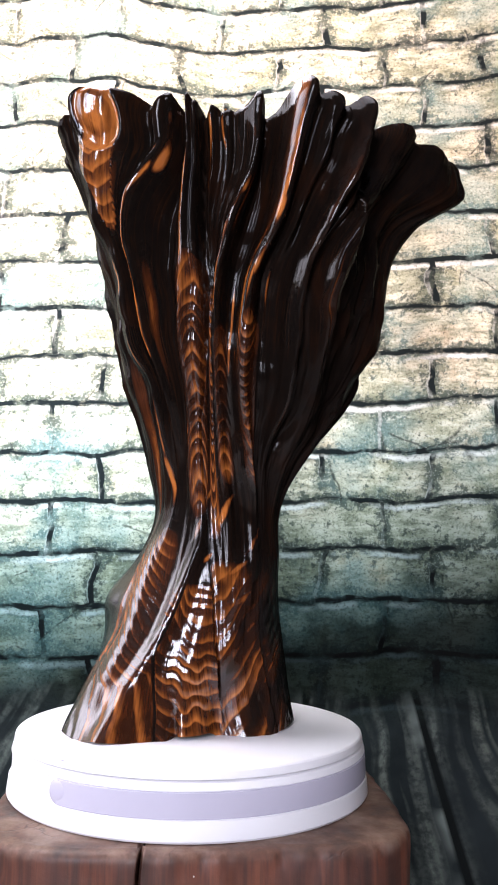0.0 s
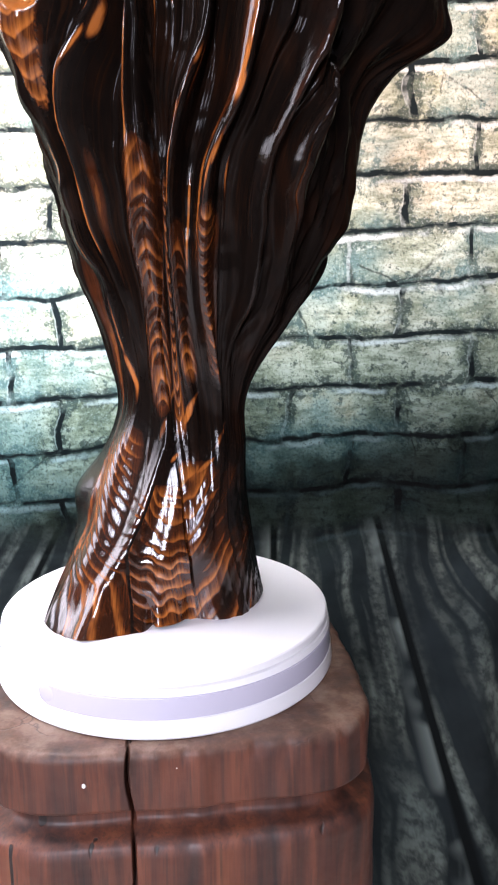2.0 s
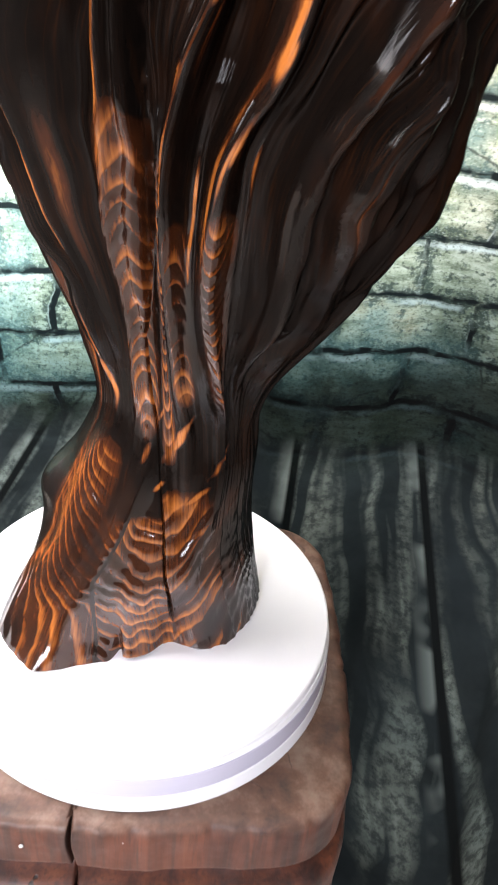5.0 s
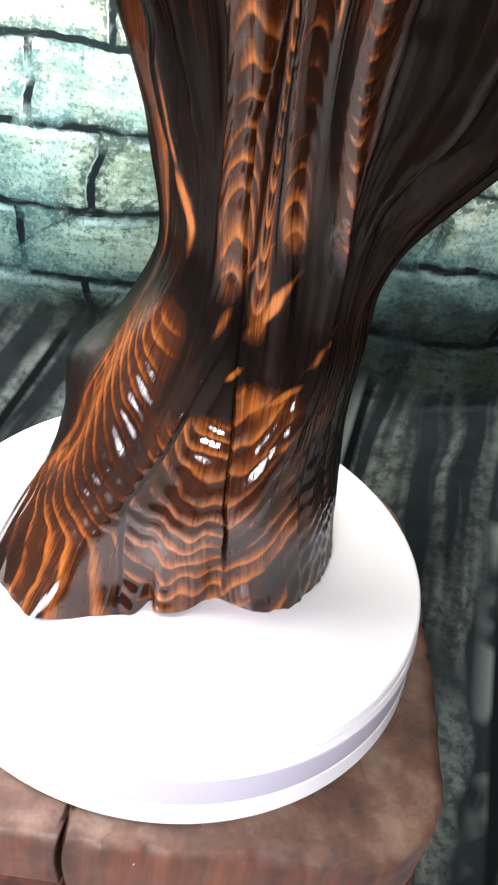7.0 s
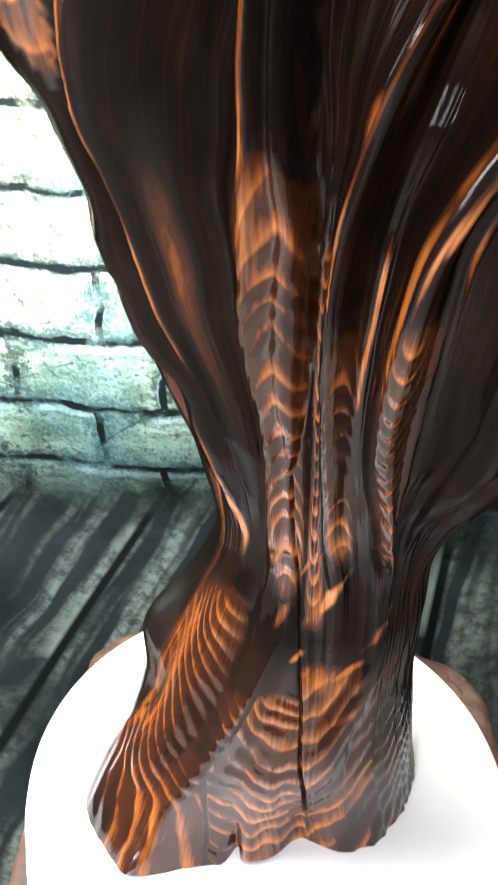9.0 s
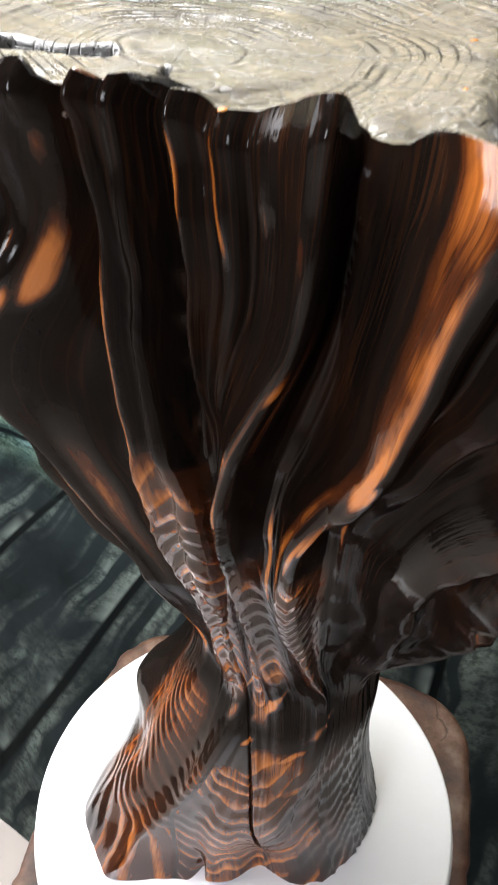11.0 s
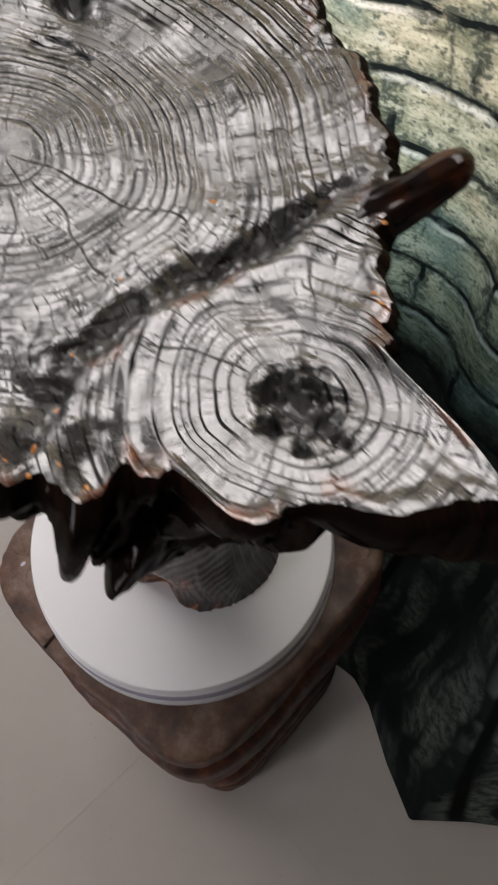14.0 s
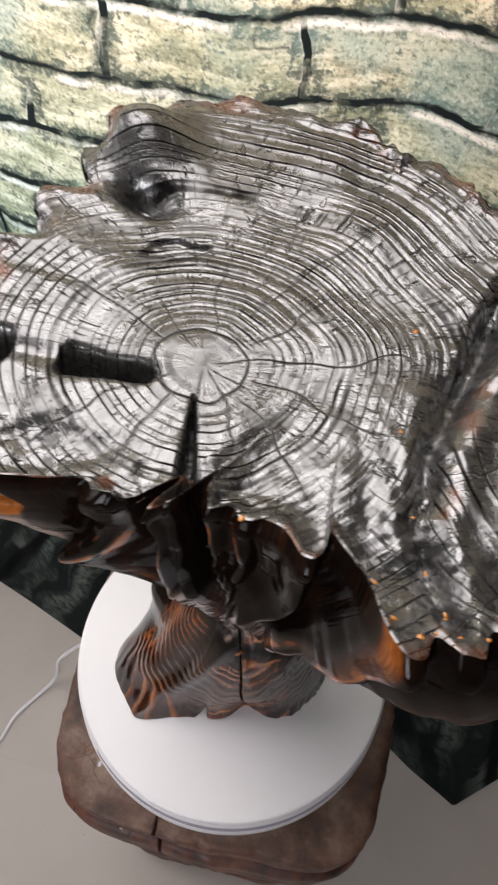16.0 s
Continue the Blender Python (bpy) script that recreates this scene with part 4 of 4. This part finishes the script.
    co = pth[:, None] + rr[..., None] * (np.cos(ang)[None, :, None] * e1 + np.sin(ang)[None, :, None] * e2)
    mesh_object("branch_stub", grid_mesh("branch_stub", co, True, {"ring": rr * 300, "worn": np.full(rr.shape, 0.30) + 0.14 * vnoise(k[:, None] * 9, np.cos(ang)[None] * 2, 0, 52), "zebra": np.full(rr.shape, 0.3), "gloss": np.full(rr.shape, 0.6)}), WOOD, root)
    return root


build_sculpture()

# ---- turntable ----


def build_turntable():
    root = tagged(new("turntable"), "round white plastic motorised display turntable on the wooden stool", "turntable")
    root.location = (0, 0, TZ)
    mesh_object("platter", turned([(0.0, 0.0060), (0.1215, 0.0060), (0.1235, 0.0056), (0.1245, 0.0046), (0.1252, 0.0002), (0.1240, -0.0004), (0.05, -0.0004)]), WHITE_PLASTIC, root)
    mesh_object("base", turned([(0.05, -0.0012), (0.1240, -0.0012), (0.1256, -0.0018), (0.1266, -0.0058), (0.1258, -0.0066), (0.1262, -0.0218), (0.1278, -0.0226),
                                (0.1290, -0.0335), (0.1280, -0.0350), (0.0, -0.0350)]), WHITE_PLASTIC, root)
    bm = bmesh.new()
    bmesh.ops.create_circle(bm, cap_ends=True, segments=20, radius=0.0016)
    mark = part("printed_mark", bm, GREY_STRIP, root, "small lavender mark on the platter")
    mark.location, mark.scale = (-0.0700, -0.1100, 0.0064), (0.8, 1.5, 1)
    mesh_object("side_strip", turned([(0.1258, -0.0064), (0.1268, -0.0070), (0.1275, -0.0214), (0.1265, -0.0221)], 140, radians(-126), radians(30)), GREY_STRIP, root,
                "lavender-grey strip let into the rim")
    for a in (-126, 30):
        bm = bmesh.new()
        bmesh.ops.create_uvsphere(bm, u_segments=16, v_segments=12, radius=0.0074, matrix=pose(0, 0, 0))
        bmesh.ops.scale(bm, vec=(0.22, 1, 1), verts=bm.verts)
        ob = part("strip_end", bm, GREY_STRIP, root)
        ob.matrix_local = pose(0.1262 * math.cos(radians(a)), 0.1262 * math.sin(radians(a)), -0.0142, 0, 0, a)
    return root


build_turntable()

# ---- stool ----


def build_stool():
    root = tagged(new("wooden_stool"), "carved red-brown hardwood stool with stepped tiers and a drying crack", "stool")
    root.location = (0.006, 0.0, 0)
    root.rotation_euler = (0, 0, radians(5))
    nz = 420
    ang = np.unique(np.concatenate([np.linspace(0, 2 * math.pi, 360, endpoint=False), radians(255.3) + np.linspace(-0.05, 0.05, 130)]))
    top = TZ - 0.0352
    z = np.linspace(0.0, top, nz)[:, None]
    h = top - z        # depth below the top
    out = (0.0 + 0.006 * step(0.055, 0.075, h) - 0.020 * step(0.146, 0.160, h) - 0.014 * np.exp(-np.abs((h - 0.054) / 0.0085) ** 4)
           - 0.006 * step(0.30, 0.32, h) * step(0.41, 0.35, h) + 0.006 * step(0.40, 0.44, h))
    out = out - 0.024 * bump(h, 0.345, 0.010) - 0.022 * bump(h, 0.405, 0.009) - 0.020 * bump(h, 0.48, 0.010)
    edge = 0.007
    out = out - edge * (1 - np.sqrt(np.clip(1 - (1 - np.clip(h / edge, 0, 1)) ** 2, 0, 1)))
    p = 5.0
    c, s = np.cos(ang), np.sin(ang)
    r = 1 / (np.abs(c / 0.136) ** p + np.abs(s / 0.138) ** p) ** (1 / p)
    r = r + out + 0.0009 * vnoise(c * 9, s * 9, z * 60, 64) * step(0.03, 0.0, h) - 0.0022 * np.maximum(0, vnoise(c * 22, s * 22, z * 90, 65)) * bump(h, 0.003, 0.007) + 0.002 * vnoise(c * 3, s * 3, z * 8, 61) + 0.0008 * vnoise(c * 14, s * 14, z * 40, 62)
    x, y = r * c, r * s
    # front panel hollowed out between two side ribs
    panel = step(0.114, 0.106, np.abs(x)) * step(0.0, -0.08, y) * step(0.150, 0.158, h) * step(0.335, 0.290, h + 0.9 * np.maximum(np.abs(x) - 0.07, 0))
    y = y + 0.026 * panel
    x, y = x - 0.004 * bump(x, -0.030, 0.0011) * 0, y + 0.010 * bump(x, -0.036 - 0.003 * vnoise(z * 30, 0.3), 0.0009) * step(0.0, -0.1, y) * step(0.15, 0.14, h)
    co = np.stack([x, y, np.broadcast_to(z, x.shape)], -1)
    # closed top
    q = np.linspace(1, 0, 60)[1:, None]
    cap = co[-1][None] * q[..., None] + np.array((0, 0, top)) * (1 - q[..., None])
    cap[..., 2] = top - 0.0006 * np.abs(vnoise(cap[..., 0] * 30, cap[..., 1] * 30, 0, 63))
    cap[..., 2] -= 0.006 * bump(cap[..., 0], -0.036 + 0.15 * (cap[..., 1] + 0.13), 0.0011) * step(-0.05, -0.09, cap[..., 1])
    flat = np.concatenate([step(0.010, 0.0, h) * np.ones_like(x), np.ones(cap.shape[:2])])
    mesh_object("stool_body", grid_mesh("stool_body", np.concatenate([co, cap]), True, {"top": flat}), STOOL, root)
    for dx, dz in ((-0.0055, -0.0485), (-0.064, -0.056), (-0.012, -0.135)):
        bm = bmesh.new()
        bmesh.ops.create_uvsphere(bm, u_segments=10, v_segments=8, radius=0.0013)
        ob = part("paint_spot", bm, PAINT_DOT, root, "fleck of white paint")
        ob.location = (dx, -0.1385, TZ + dz)
        ob.scale = (1, 0.5, 1.3)
    return root


build_stool()

# ---- backdrop cloth ----


def build_backdrop():
    nu, nv = 420, 360
    u = np.linspace(-0.95, 1.05, nu)[None]
    # distance along the drop, from the hem on the floor to the top
    k = np.linspace(0, 1, nv)[:, None]
    zc = k * 1.43                                     # height above the floor
    hem = np.interp(u, [-0.95, -0.60, -0.438, -0.371, -0.293, -0.206, 0.0, 0.14, 0.182, 0.255, 0.327, 0.385, 0.471, 0.528, 0.75, 1.05],
                    [0.26, 0.20, 0.160, 0.143, 0.121, 0.098, 0.120, 0.140, 0.128, 0.089, 0.059, 0.118, 0.190, 0.238, 0.25, 0.27])
    wall = 0.240 + 0.035 * np.clip(zc - TZ, -0.1, 0.8)
    wall = wall + 0.012 * np.sin(u * 16 + 0.9) * step(0.4, 0.8, zc) + 0.010 * vnoise(u * 9, zc * 1.2, 0, 71) + 0.016 * bump(u, 0.20, 0.05) - 0.022 * np.exp(-np.abs(u - 0.325) / 0.035) * step(0.1, 0.5, zc) - 0.010 * np.exp(-np.abs(u + 0.27) / 0.03)
    blend = step(0.0, 0.56, zc) ** 0.8
    y = hem * (1 - blend) + wall * blend + 0.010 * np.sin(u * 34 + 2) * step(0.0, 0.15, zc) * step(0.62, 0.3, zc) + 0.006 * vnoise(u * 25, zc * 3, 0, 72) * step(0.02, 0.1, zc)
    x = u + 0 * zc
    z = zc - 0.001 + np.zeros_like(u)
    v = zc - TZ + 0 * u
    board = (u - 0.10) / (0.42 - v)
    me = grid_mesh("backdrop", np.stack([x, y, z], -1), False, {"u": u + 0 * zc, "v": v, "board": board})
    ob = mesh_object("backdrop_cloth", me, CLOTH)
    tagged(ob, "hanging photo backdrop cloth printed with stone bricks and dark boards", "backdrop")
    return ob


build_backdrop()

# ---- cable ----
cable = mesh_object("power_cable", tube([(-0.04, 0.124, TZ - 0.026), (-0.06, 0.160, TZ - 0.05), (-0.10, 0.150, TZ - 0.16), (-0.15, 0.09, TZ - 0.235), (-0.182, 0.05, TZ - 0.263),
                                         (-0.198, 0.05, TZ - 0.337), (-0.223, 0.05, TZ - 0.392), (-0.259, 0.045, TZ - 0.48), (-0.285, 0.040, TZ - 0.600), (-0.321, -0.022, 0.003),
                                         (-0.337, -0.087, 0.003), (-0.42, -0.25, 0.003), (-0.7, -0.4, 0.003)], 0.0026), CABLE)
tagged(cable, "thin white power cable hanging down to the floor", "cable")

# ---- floor tiles ----
sub = tagged(part("floor", box(X0 - 0.15, Y0 - 0.15, -0.1, X1 + 0.15, Y1 + 0.15, -0.001), GROUT, smooth=False), "off-white floor tiles with grey joints", "floor", kind="structure")
SIZE = 0.60
tile_mesh = None
for i in range(math.ceil((X1 - X0) / SIZE) + 1):
    for j in range(math.ceil((Y1 - Y0) / SIZE) + 1):
        x, y = X0 + 0.06 + i * SIZE - SIZE / 2, Y0 + 0.02 + j * SIZE - SIZE / 2
        if tile_mesh is None:
            bm = box(-SIZE / 2 + 0.0002, -SIZE / 2 + 0.0002, -0.006, SIZE / 2 - 0.0002, SIZE / 2 - 0.0002, 0.0)
            tile_mesh = bpy.data.meshes.new("tile")
            bm.to_mesh(tile_mesh)
            bm.free()
            tile_mesh.materials.append(TILE)
        ob = new("tile", tile_mesh)
        ob.parent = sub
        ob.location = (x, y, 0)
